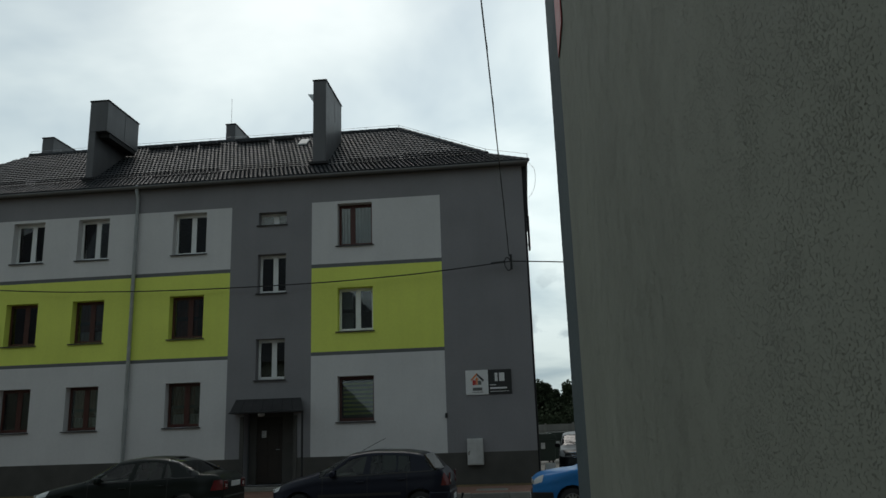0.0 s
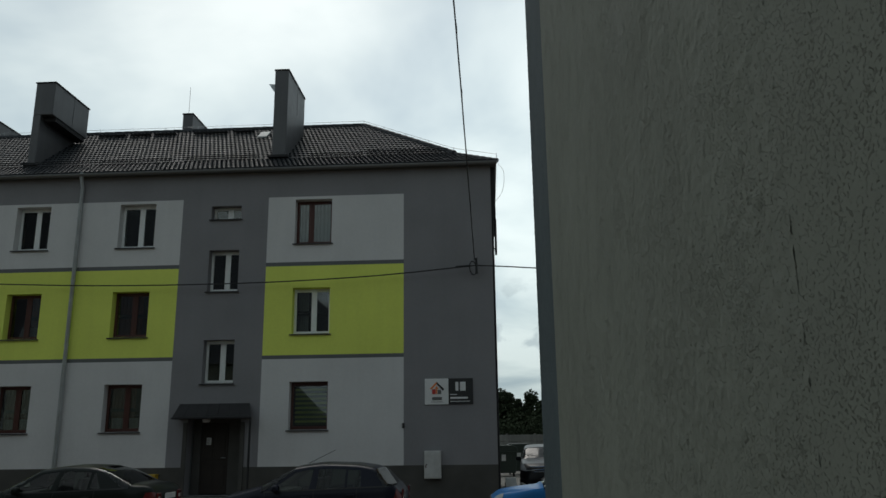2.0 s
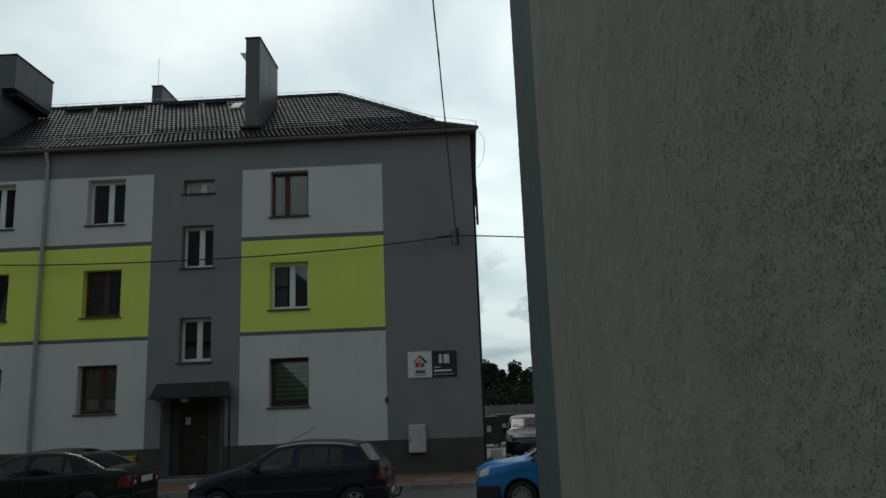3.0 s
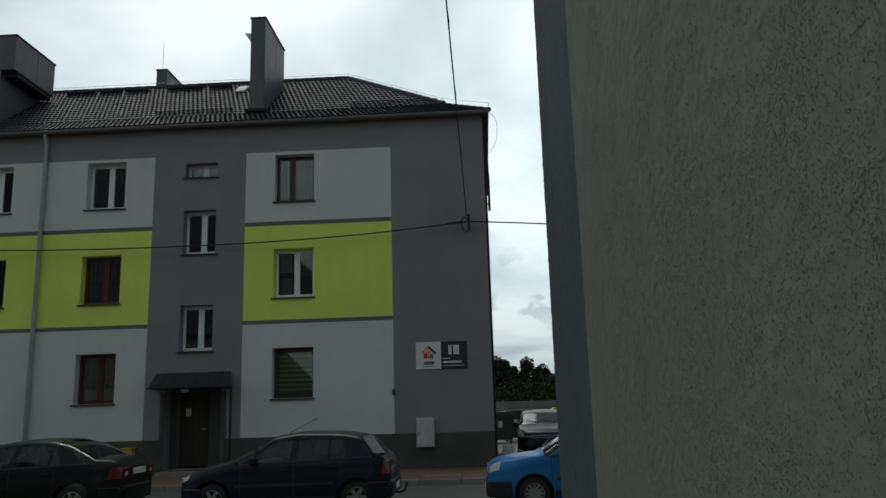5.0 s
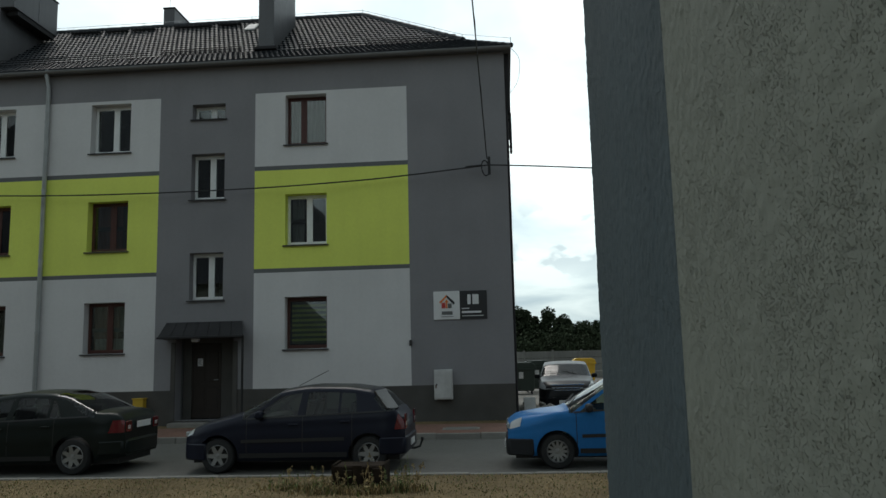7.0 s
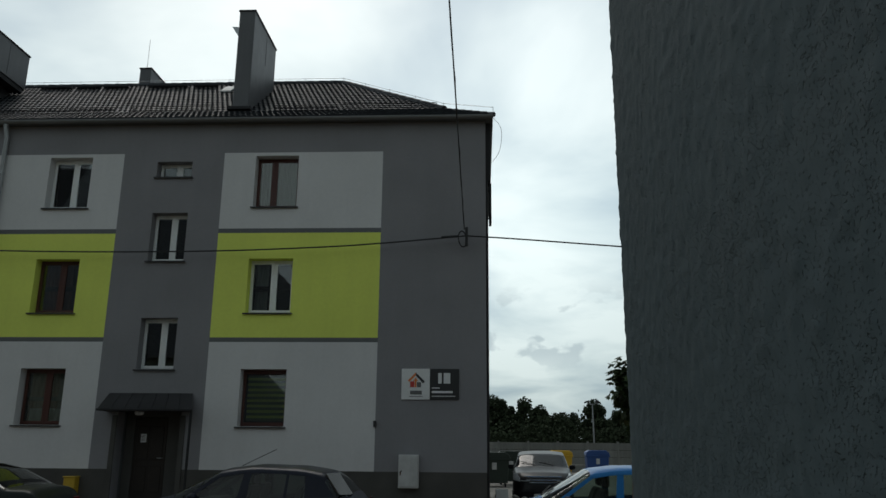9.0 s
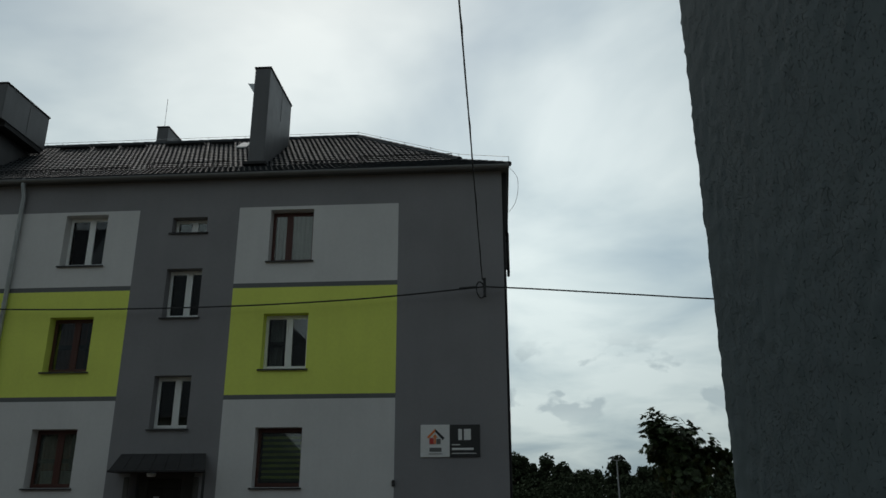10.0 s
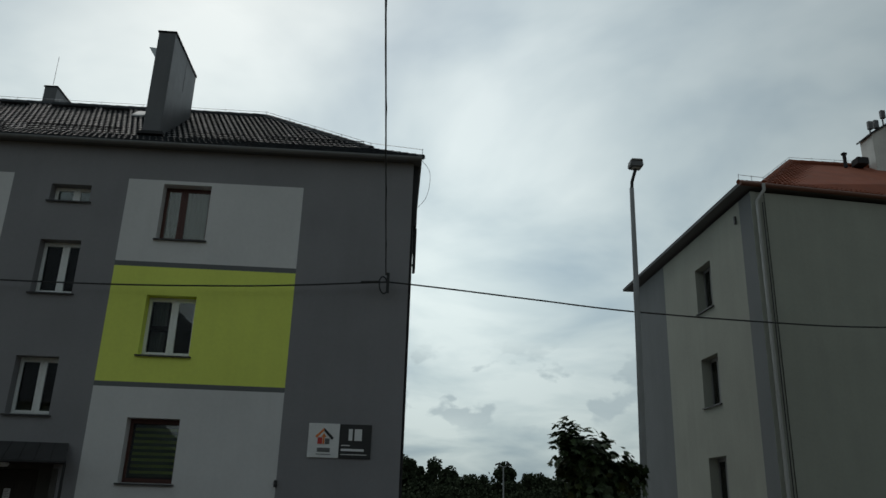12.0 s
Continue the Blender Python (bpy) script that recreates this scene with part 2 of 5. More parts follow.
M_RED = material("red_roof_tile", (0.205, 0.062, 0.034), 0.8, spec=0.2, var=0.2, var_scale=1.0, per_piece=0.08)
M_METAL = material("dark_sheet_metal", (0.035, 0.034, 0.036), 0.75, metal=0.1, spec=0.25, var=0.2)
M_ZINC = material("galvanised_sheet", (0.42, 0.44, 0.45), 0.42, metal=0.75, var=0.15, var_scale=3)
M_PVC = material("white_plastic_frame", (0.84, 0.85, 0.84), 0.35, var=0.05)
M_BROWN = material("brown_window_frame", (0.082, 0.025, 0.018), 0.5, var=0.15)
M_SILL = material("dark_window_sill", (0.035, 0.033, 0.035), 0.5, metal=0.2)
M_GLASS = thin_glass("window_glass", (0.74, 0.78, 0.77), 0.01, 1.85)
M_CHIM = material("chimney_cladding", (0.105, 0.105, 0.11), 0.5, metal=0.25, var=0.12, var_scale=1.0, streak=0.12)
M_CURTAIN = material("net_curtain", (0.48, 0.49, 0.47), 0.95, var=0.1, streak=0.2)
M_LINING = material("brown_curtain", (0.16, 0.07, 0.045), 0.95, var=0.15, streak=0.25)
M_SLATA = material("lime_blind_stripe", (0.56, 0.64, 0.14), 0.8, var=0.06)
M_SLATB = material("dark_green_blind_stripe", (0.09, 0.13, 0.05), 0.8, var=0.06)
M_DOOR = material("dark_brown_door", (0.022, 0.015, 0.011), 0.6, var=0.2, var_scale=6)
M_ASPHALT = material("worn_asphalt", (0.125, 0.120, 0.108), 0.9, grain=0.006, grain_scale=70, var=0.16, var_scale=0.5, fine=0.12)
M_KERB = material("concrete_kerb", (0.24, 0.228, 0.205), 0.9, grain=0.004, grain_scale=90, var=0.15, var_scale=3, per_piece=0.1)
M_PAVE = material("red_pavers", (0.215, 0.115, 0.085), 0.9, grain=0.006, grain_scale=30, var=0.2, var_scale=1.2, fine=0.2)
M_GROUND = material("dry_lawn_soil", (0.150, 0.112, 0.062), 0.98, grain=0.008, grain_scale=18, var=0.35, var_scale=0.9, fine=0.25, spec=0.1)
M_YARD = material("yard_gravel", (0.17, 0.155, 0.135), 0.95, grain=0.02, grain_scale=20, var=0.25, var_scale=0.4, fine=0.2)
M_STEP = material("concrete_step", (0.20, 0.19, 0.175), 0.9, grain=0.003, grain_scale=120)
M_BLACK = material("black_rubber", (0.016, 0.016, 0.017), 0.75, var=0.1)
M_WHITE = material("white_enamel", (0.72, 0.72, 0.72), 0.4, var=0.05)
M_BOXGREY = material("light_grey_cabinet", (0.52, 0.52, 0.51), 0.55, var=0.16, var_scale=4, streak=0.16)


# ---- ground, road, pavement ----
def rise(y):
    """Height of the bare ground along the walk's direction."""
    pts = ((-400, 0.44), (6, 0.44), (12, 0.46), (15.8, 0.40), (16.55, 0.21), (21.7, 0.24), (24.0, 0.44), (40, 0.30), (3000, 0.30))
    for (a, p), (b, q) in zip(pts, pts[1:]):
        if y <= b:
            return p + (q - p) * (y - a) / (b - a)
    return 0.30


def ground_sheet():
    g = Geo()
    ys = [-400, -100, -30, 0, 6, 9, 12, 13.5, 14.4, 15.2, 15.8, 16.55, 18, 21.7, 24.0, 30, 40, 70, 150, 500, 3000]
    xs = [-1500, -200, -60, -24, -12, -6, -3, 0, 3, 6, 12, 24, 60, 200, 1500]
    for y0, y1 in zip(ys, ys[1:]):
        for x0, x1 in zip(xs, xs[1:]):
            g.face([(x0, y0, rise(y0)), (x1, y0, rise(y0)), (x1, y1, rise(y1)), (x0, y1, rise(y1))], 0 if y1 <= 24 or y1 > 150 else 1)
    tagged(part("ground", g, [M_GROUND, M_YARD], weld=True), "dry patchy lawn and gravel yard ground", "ground", kind="structure")
    g = Geo()
    for i in range(40):
        x0, x1 = -60 + 3 * i, -57 + 3 * i
        g.face([(x0, 16.57, 0.250), (x1, 16.57, 0.250), (x1, 18.8, 0.280), (x0, 18.8, 0.280)])
        g.face([(x0, 18.8, 0.280), (x1, 18.8, 0.280), (x1, 21.72, 0.290), (x0, 21.72, 0.290)])
    tagged(part("road", g, M_ASPHALT, weld=True), "worn grey asphalt street beside parked cars", "road", kind="structure")
    g = Geo()
    g.prism([(21.84, 0.2), (23.55, 0.2), (23.55, 0.47), (21.84, 0.42)], -60, 8.0)
    tagged(part("pavement", g, M_PAVE), "reddish paved pavement along the apartment building", "pavement", kind="structure")
    for name, y0, y1, z1, label in (("kerb_far", 21.72, 21.84, 0.425, "raised concrete kerb by the pavement"), ("kerb_near", 16.45, 16.57, 0.325, "low pale concrete kerb by the lawn")):
        k = tagged(thing(name, label, "kerb"), kind="structure")
        me = Geo().box(-0.496, 0.496, y0, y1, 0.1, z1).mesh("kerb_stone", M_KERB, bevel=0.012)
        for i in range(30):
            part("kerb_stone", me, None, k, at=pose(-18 + i, random.uniform(-0.006, 0.006), random.uniform(-0.006, 0.006)))


ground_sheet()


# ---- walls with openings ----
def wall_sheet(geo, place, width, z0, z1, openings, paint, thick=0.38, inner=0):
    """A wall as front, back and reveals. place(u, d, z): the point u along, d inwards. openings: (u0, u1, z0, z1). paint(u, z): material."""
    us = sorted({0.0, width, *[o[i] for o in openings for i in (0, 1)], *paint.us})
    zs = sorted({z0, z1, *[o[i] for o in openings for i in (2, 3)], *paint.zs})
    us, zs = [u for u in us if 0 <= u <= width], [z for z in zs if z0 <= z <= z1]
    hole = lambda u, z: any(o[0] < u < o[1] and o[2] < z < o[3] for o in openings)
    for a, b in zip(us, us[1:]):
        for c, d in zip(zs, zs[1:]):
            if hole((a + b) / 2, (c + d) / 2):
                continue
            geo.face([place(a, 0, c), place(b, 0, c), place(b, 0, d), place(a, 0, d)], paint((a + b) / 2, (c + d) / 2))
            geo.face([place(a, thick, c), place(a, thick, d), place(b, thick, d), place(b, thick, c)], inner)
    for a, b, c, d in openings:
        m = paint((a + b) / 2, (c + d) / 2)
        geo.face([place(a, 0, c), place(a, 0, d), place(a, thick, d), place(a, thick, c)], m)
        geo.face([place(b, 0, c), place(b, thick, c), place(b, thick, d), place(b, 0, d)], m)
        geo.face([place(a, 0, c), place(a, thick, c), place(b, thick, c), place(b, 0, c)], m)
        geo.face([place(a, 0, d), place(b, 0, d), place(b, thick, d), place(a, thick, d)], m)


class Paint:
    def __init__(self, us, zs, rule):
        self.us, self.zs, self.rule = us, zs, rule

    def __call__(self, u, z):
        return self.rule(u, z)


def window(parent, m, w, h, frame_mat, single=False, sill=True, split=0.5, label="", tilt=0.0):
    """A window in an opening w wide and h high; m: pose of the opening's lower left outer corner (x along, y inwards)."""
    d = 0.26
    g = Geo()
    fw = 0.035
    g.box(0, fw, d, d + 0.07, 0, h).box(w - fw, w, d, d + 0.07, 0, h)
    g.box(fw, w - fw, d, d + 0.07, 0, fw).box(fw, w - fw, d, d + 0.07, h - fw, h)
    win = part("window", g, frame_mat, parent, label, bevel=0.006, at=m)
    c = w * split
    if not single:
        part("mullion", Geo().box(c - 0.03, c + 0.03, d - 0.004, d + 0.074, fw, h - fw), frame_mat, win, bevel=0.006)
    for a, b, s0, s1 in ((fw, w - fw, 0.035, 0.035),) if single else ((fw, c - 0.03, 0.045, 0.05), (c + 0.03, w - fw, 0.05, 0.045)):
        s = Geo()
        t = min(0.065, h * 0.12)
        s.box(a, a + s0, d - 0.012, d + 0.05, fw, h - fw).box(b - s1, b, d - 0.012, d + 0.05, fw, h - fw)
        s.box(a + s0, b - s1, d - 0.012, d + 0.05, fw, fw + t).box(a + s0, b - s1, d - 0.012, d + 0.05, h - fw - t, h - fw)
        part("sash", s, frame_mat, win, bevel=0.006)
        pw, ph = (b - s1 - a - s0) / 2, (h - 2 * fw - 2 * t) / 2
        part("pane", Geo().box(-pw, pw, -0.003, 0.003, -ph, ph), M_GLASS, win, at=pose((a + s0 + b - s1) / 2, d + 0.017, h / 2, tilt)).visible_shadow = False
    if sill:
        s = Geo().prism([(-0.06, -0.045), (-0.06, -0.012), (d, 0.012), (d, -0.02), (-0.045, -0.045)], -0.05, w + 0.05)
        part("window_sill", s, M_SILL, win, "dark metal sill")
    return win


def cloth(parent, m, w, h, mat, name, label="", folds=9, depth=0.02):
    g = Geo()
    n = folds * 6
    for i in range(n):
        u0, u1 = i / n, (i + 1) / n
        y0, y1 = depth * math.sin(u0 * folds * 6.28), depth * math.sin(u1 * folds * 6.28)
        g.face([(u0 * w, y0, 0), (u1 * w, y1, 0), (u1 * w, y1, h), (u0 * w, y0, h)])
        g.face([(u0 * w, y0 + 0.004, 0), (u0 * w, y0 + 0.004, h), (u1 * w, y1 + 0.004, h), (u1 * w, y1 + 0.004, 0)])
    return part(name, g, mat, parent, label, smooth=True, weld=True, at=m)


# ---- the apartment building across the street ----
FRONT, LEFT, RIGHT, BASE, EAVE = 24.1, -24.0, 0.33, 0.44, 10.2
DEPTH = 8.5
main = thing("apartment_building", "three-storey apartment block, grey render with lime yellow band", "apartment building")


def facade_paint(u, z):
    x = u + LEFT
    if z < 1.40:
        return 3
    if z > 9.39 or x > -2.32 or -9.17 < x < -6.49:
        return 1
    if 4.54 < z < 7.21:
        return 2
    if 4.43 < z < 7.33:
        return 4
    return 0


COLS = [(-16.77, -15.66), (-14.47, -13.38), (-11.16, -10.02), (-5.65, -4.52)]
ROWS_Z = [(2.41, 3.77), (5.16, 6.54), (7.91, 9.30)]
STAIRS = [(3.76, 5.03), (6.49, 7.76), (8.74, 9.16)]
DOORWAY = (-8.58, -7.02, 0.62, 2.80)
openings = [(a - LEFT, b - LEFT, c, d) for a, b in COLS for c, d in ROWS_Z] + [(-8.26 - LEFT, -7.33 - LEFT, c, d) for c, d in STAIRS]
openings.append((DOORWAY[0] - LEFT, DOORWAY[1] - LEFT, DOORWAY[2], DOORWAY[3]))
g = Geo()
pal = [M_LIGHT, M_DARK, M_LIME, M_PLINTH, M_STRIP, M_INSIDE]
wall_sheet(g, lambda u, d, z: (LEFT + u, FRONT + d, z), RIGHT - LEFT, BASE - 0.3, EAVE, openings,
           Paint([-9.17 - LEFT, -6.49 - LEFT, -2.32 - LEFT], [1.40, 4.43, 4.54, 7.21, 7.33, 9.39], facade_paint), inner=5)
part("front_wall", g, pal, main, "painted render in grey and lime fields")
plain = Paint([], [1.40], lambda u, z: 3 if z < 1.40 else 1)
g = Geo()
wall_sheet(g, lambda u, d, z: (RIGHT - d, FRONT + u, z), DEPTH, BASE - 0.3, EAVE, [(4.2, 5.2, 7.88, 9.3), (4.2, 5.2, 5.1, 6.5)], plain, inner=5)
part("side_wall", g, pal, main)
g = Geo()
wall_sheet(g, lambda u, d, z: (LEFT + d, FRONT + DEPTH - u, z), DEPTH, BASE - 0.3, EAVE, [], plain, inner=5)
part("side_wall", g, pal, main)
g = Geo()
wall_sheet(g, lambda u, d, z: (RIGHT - u, FRONT + DEPTH - d, z), RIGHT - LEFT, BASE - 0.3, EAVE, [], plain, inner=5)
part("back_wall", g, pal, main)
part("entrance_lobby", Geo().box(DOORWAY[0] - 0.1, DOORWAY[0] - 0.003, FRONT + 0.383, FRONT + 1.2, 0.6, 2.9).box(DOORWAY[1] + 0.003, DOORWAY[1] + 0.1, FRONT + 0.383, FRONT + 1.2, 0.6, 2.9).box(DOORWAY[0], DOORWAY[1], FRONT + 0.383, FRONT + 1.2, 2.803, 2.9).box(DOORWAY[0], DOORWAY[1], FRONT + 0.383, FRONT + 1.2, 0.5, 0.617), M_STRIP, main)
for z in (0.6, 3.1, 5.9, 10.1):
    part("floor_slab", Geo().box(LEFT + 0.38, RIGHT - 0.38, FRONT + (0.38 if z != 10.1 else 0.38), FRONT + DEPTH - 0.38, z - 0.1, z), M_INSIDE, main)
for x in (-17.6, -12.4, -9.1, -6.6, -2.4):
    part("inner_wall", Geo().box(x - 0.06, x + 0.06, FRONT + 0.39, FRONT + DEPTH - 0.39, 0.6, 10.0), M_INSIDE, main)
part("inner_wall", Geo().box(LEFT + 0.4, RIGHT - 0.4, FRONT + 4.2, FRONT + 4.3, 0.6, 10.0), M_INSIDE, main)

for ci, (a, b) in enumerate(COLS):
    for ri, (c, d) in enumerate(ROWS_Z):
        white = ri == 2 if ci < 3 else ri == 1
        fm = M_PVC if white else M_BROWN
        lab = "white plastic window" if white else "brown framed window"
        win = window(main, pose(a, FRONT, c), b - a, d - c, fm, split=0.54 if ci < 3 or ri == 1 else 0.40, single=ci == 3 and ri == 0, label=lab, tilt=(-4.3, 1.6, 0.6)[ri] if ci == 3 else 0.2 * (ri - ci) + (1.9 if ri == 2 else 0.4))
        w, h = b - a, d - c
        if ci == 3 and ri == 0:
            z = 0.14
            k = 0
            while z < h - 0.12:
                part("blind_stripe", Geo().box(0.10, w - 0.10, 0.37, 0.378, z, z + 0.062), M_SLATA if k % 2 else M_SLATB, win)
                z += 0.065
                k += 1
        elif ci == 3 and ri == 2:
            cloth(main, pose(a + 0.05, FRONT + 0.50, c), w - 0.1, h, M_CURTAIN, "net_curtain", "pale net curtain")
        elif not white:
            cloth(main, pose(a + 0.05, FRONT + 0.50, c), w * 0.62, h, M_LINING, "curtain", "reddish brown curtain", 6)
            if ri == 1 and ci == 1 or ri == 0:
                cloth(main, pose(a + 0.1, FRONT + 0.46, c), w * 0.7, h * 0.3, M_CURTAIN, "half_curtain", "short pale curtain", 7)
        elif ci == 3:
            cloth(main, pose(a + 0.05, FRONT + 0.55, c), w * 0.3, h, M_CURTAIN, "net_curtain", "pale net curtain", 5)
for c, d in STAIRS:
    win = window(main, pose(-8.26, FRONT, c), 0.93, d - c, M_PVC, split=0.56, label="white plastic stair window", tilt=1.0)
for c, d in ((7.88, 9.3), (5.1, 6.5)):
    window(main, pose(RIGHT, FRONT + 4.2, c, 0, 0, 90), 1.0, d - c, M_PVC, label="white plastic window")


# roof with a shallower foot at the eaves
def roof_rings(x0, x1, y0, y1, ov, ze, zk, zr, foot):
    """Eaves ring, knee ring and ridge of a hipped roof."""
    ex = (x0 - ov, x1 + ov, y0 - ov, y1 + ov)
    kx = (ex[0] + foot, ex[1] - foot, ex[2] + foot, ex[3] - foot)
    mid = (y0 + y1) / 2
    return ex, ze, kx, zk, mid, zr


def hipped_roof(parent, x0, x1, y0, y1, ov, ze, zk, zr, foot, hip, mat, name="roof", skew=0.0):
    ex, ze, kx, zk, mid, zr = roof_rings(x0, x1, y0, y1, ov, ze, zk, zr, foot)
    ring = lambda e, z: [Vector((e[0], e[2], z)), Vector((e[1], e[2], z)), Vector((e[1], e[3], z)), Vector((e[0], e[3], z))]
    E, K = ring(ex, ze), ring(kx, zk)
    for ring_ in (E, K):
        ring_[1].y += skew * (ring_[1].x - ring_[0].x)
    A, B = Vector((x0 + hip, mid, zr)), Vector((x1 - hip, mid, zr))
    g = Geo()
    for i in range(4):
        j = (i + 1) % 4
        g.face([E[i], E[j], K[j], K[i]])
    g.face([K[0], K[1], B, A]).face([K[1], K[2], B]).face([K[2], K[3], A, B]).face([K[3], K[0], A])
    part(name, g, mat, parent, weld=True)
    s = Geo()
    s.prism([(E[0].x + 0.01, E[0].y + 0.01), (E[1].x - 0.01, E[1].y + 0.01), (E[2].x - 0.01, E[2].y - 0.01), (E[3].x + 0.01, E[3].y - 0.01)], ze - 0.085, ze - 0.012, "z")
    part("eaves_board", s, M_STRIP, parent, "grey boxed eaves")
    return E, K, A, B


RIDGE_Z, KNEE_Z, FOOT, OVER, ROOF_Z = 13.45, 11.06, 1.35, 0.20, 10.30
E4, K4, RA, RB = hipped_roof(main, LEFT, RIGHT, FRONT, FRONT + DEPTH, OVER, ROOF_Z, KNEE_Z, RIDGE_Z, FOOT, 4.6, M_ROOF)


# ---- the rough-cast house beside the path ----
NX, NY = 0.45, 6.8


def relief_strip(y0, y1, z0, z1, step, mat, name, parent, label=""):
    """Rough render as real relief: x is pushed out by grains a few millimetres high; the outer corner is worn uneven."""
    ny, nz = int((y1 - y0) / step) + 1, int((z1 - z0) / step) + 1
    rng = np.random.default_rng(7)
    a = rng.random((ny + 8, nz + 8))
    a = a ** 3
    k = (a[1:-1, :-2] + a[:-2, 1:-1] + 3 * a[1:-1, 1:-1] + a[2:, 1:-1] + a[1:-1, 2:]) / 7
    k = (0.25 - k)[:ny, :nz] * 0.0042
    ys, zs = np.linspace(y0, y1, ny), np.linspace(z0, z1, nz)
    Y, Z = np.meshgrid(ys, zs, indexing="ij")
    X = NX + k
    edge = np.clip((Y - (y1 - 0.02)) / 0.02, 0, 1) if y1 >= NY - 0.001 else np.zeros_like(Y)
    X = X + edge ** 2 * 0.002
    e = np.convolve(rng.normal(0, 1, nz + 4), (0.2, 0.35, 0.6, 0.35, 0.2), "valid") * 0.0013
    Y = Y + edge * e[None, :] + edge * rng.normal(0, 0.001, Y.shape)
    if y1 < NY - 0.001:
        X[-1, :] = NX
    v = np.stack([X, Y, Z], -1).reshape(-1, 3)
    i = np.arange((ny - 1) * nz).reshape(ny - 1, nz)[:, :-1].ravel()
    f = np.stack([i, i + 1, i + nz + 1, i + nz], -1)
    me = bpy.data.meshes.new(name)
    me.from_pydata(v.tolist(), [], f.tolist())
    me.materials.append(mat)
    me.polygons.foreach_set("use_smooth", [True] * len(f))
    ob = new(name, me)
    ob.parent = parent
    return tagged(ob, label)


def near_house():
    h = thing("rendered_house", "rough-cast grey house with a dark corner band", "house")
    inner = Geo()
    inner.box(NX + 0.02, NX + 11, -12, NY - 0.004, 0.2, 10.3)
    part("wall", inner, M_NEAR, h)
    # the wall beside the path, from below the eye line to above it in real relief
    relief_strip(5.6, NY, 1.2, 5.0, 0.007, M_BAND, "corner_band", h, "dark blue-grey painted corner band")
    relief_strip(2.6, 5.6, 1.2, 5.0, 0.0062, M_NEAR, "rough_render", h, "pale grey-green rough render")
    g = Geo()
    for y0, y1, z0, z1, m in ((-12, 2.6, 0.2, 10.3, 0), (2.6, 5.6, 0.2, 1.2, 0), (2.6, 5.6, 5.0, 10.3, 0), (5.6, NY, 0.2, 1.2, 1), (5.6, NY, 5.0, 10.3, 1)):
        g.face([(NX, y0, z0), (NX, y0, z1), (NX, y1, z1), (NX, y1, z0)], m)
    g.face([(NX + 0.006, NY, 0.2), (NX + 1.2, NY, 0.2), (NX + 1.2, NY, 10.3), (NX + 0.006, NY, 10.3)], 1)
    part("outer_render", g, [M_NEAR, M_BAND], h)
    hipped_roof(h, NX, NX + 11, -12, NY, 0.3, 10.42, 11.1, 13.6, 1.5, 5.0, M_ROOF)
    part("red_marker_plate", Geo().box(NX - 0.012, NX - 0.003, 5.02, 5.50, 4.47, 5.3), material("red_paint", (0.30, 0.055, 0.055), 0.6), h, "faded red plate on the wall", bevel=0.003)


near_house()


# out of view; length and roof height made up so the panes mirror dark
def neighbour():
    h = thing("unseen_neighbour_house", "unseen long plain grey hip-roofed house on the path's other side, sized to darken window reflections", "house")
    part("wall", Geo().box(-48, -9.2, -26, 2.0, 0.2, 5.7), M_NEAR, h)
    hipped_roof(h, -48, -9.2, -26, 2.0, 0.3, 5.80, 6.35, 20.0, 0.6, 14.0, M_ROOF)


neighbour()

# ---- the red-roofed house ----
SX, SY0, SY1, SXR, SKEW = 9.15, 24.65, 34.75, 31.0, 0.10
rbh = thing("red_roofed_house", "three-storey rendered house with red tiled roof", "house")
side_paint = Paint([0.7, 6.7], [], lambda u, z: 1 if u < 0.7 or u > 6.7 else 0)
WIN_S = [(2.85, 4.0, 7.86, 9.22), (2.85, 4.05, 5.08, 6.48), (2.85, 4.05, 2.3, 3.67)]
M_GREYF = material("grey_window_frame", (0.22, 0.22, 0.22), 0.5)
g = Geo()
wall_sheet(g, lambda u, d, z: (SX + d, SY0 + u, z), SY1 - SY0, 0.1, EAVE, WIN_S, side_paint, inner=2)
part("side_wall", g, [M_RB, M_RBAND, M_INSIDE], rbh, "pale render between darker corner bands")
for a, b, c, d in WIN_S:
    window(rbh, pose(SX, SY0 + b, c, 0, 0, -90), b - a, d - c, M_GREYF, label="grey framed window")
g = Geo()
wall_sheet(g, lambda u, d, z: (SX + u, SY0 + d + SKEW * u, z), SXR - SX, 0.1, EAVE, [(9, 10.1, 7.88, 9.3), (9, 10.1, 5.1, 6.5)], Paint([], [], lambda u, z: 0), inner=2)
part("front_wall", g, [M_RB, M_RBAND, M_INSIDE], rbh)
part("back_wall", Geo().box(SX + 0.38, SXR, SY1 - 0.38, SY1, 0.1, EAVE), M_RB, rbh)
part("far_side_wall", Geo().box(SXR - 0.38, SXR, SY0 + 2.6, SY1 - 0.38, 0.1, EAVE), M_RB, rbh)
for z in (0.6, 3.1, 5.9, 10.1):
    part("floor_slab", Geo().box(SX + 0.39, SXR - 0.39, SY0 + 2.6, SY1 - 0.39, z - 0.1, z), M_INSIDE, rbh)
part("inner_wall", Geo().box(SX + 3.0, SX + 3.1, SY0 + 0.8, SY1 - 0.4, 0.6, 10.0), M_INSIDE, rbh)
RE, RK, RRA, RRB = hipped_roof(rbh, SX, SXR, SY0 + 0.20, SY1, 0.32, 10.40, 11.02, 13.66, 1.4, 4.1, M_RED, skew=SKEW)


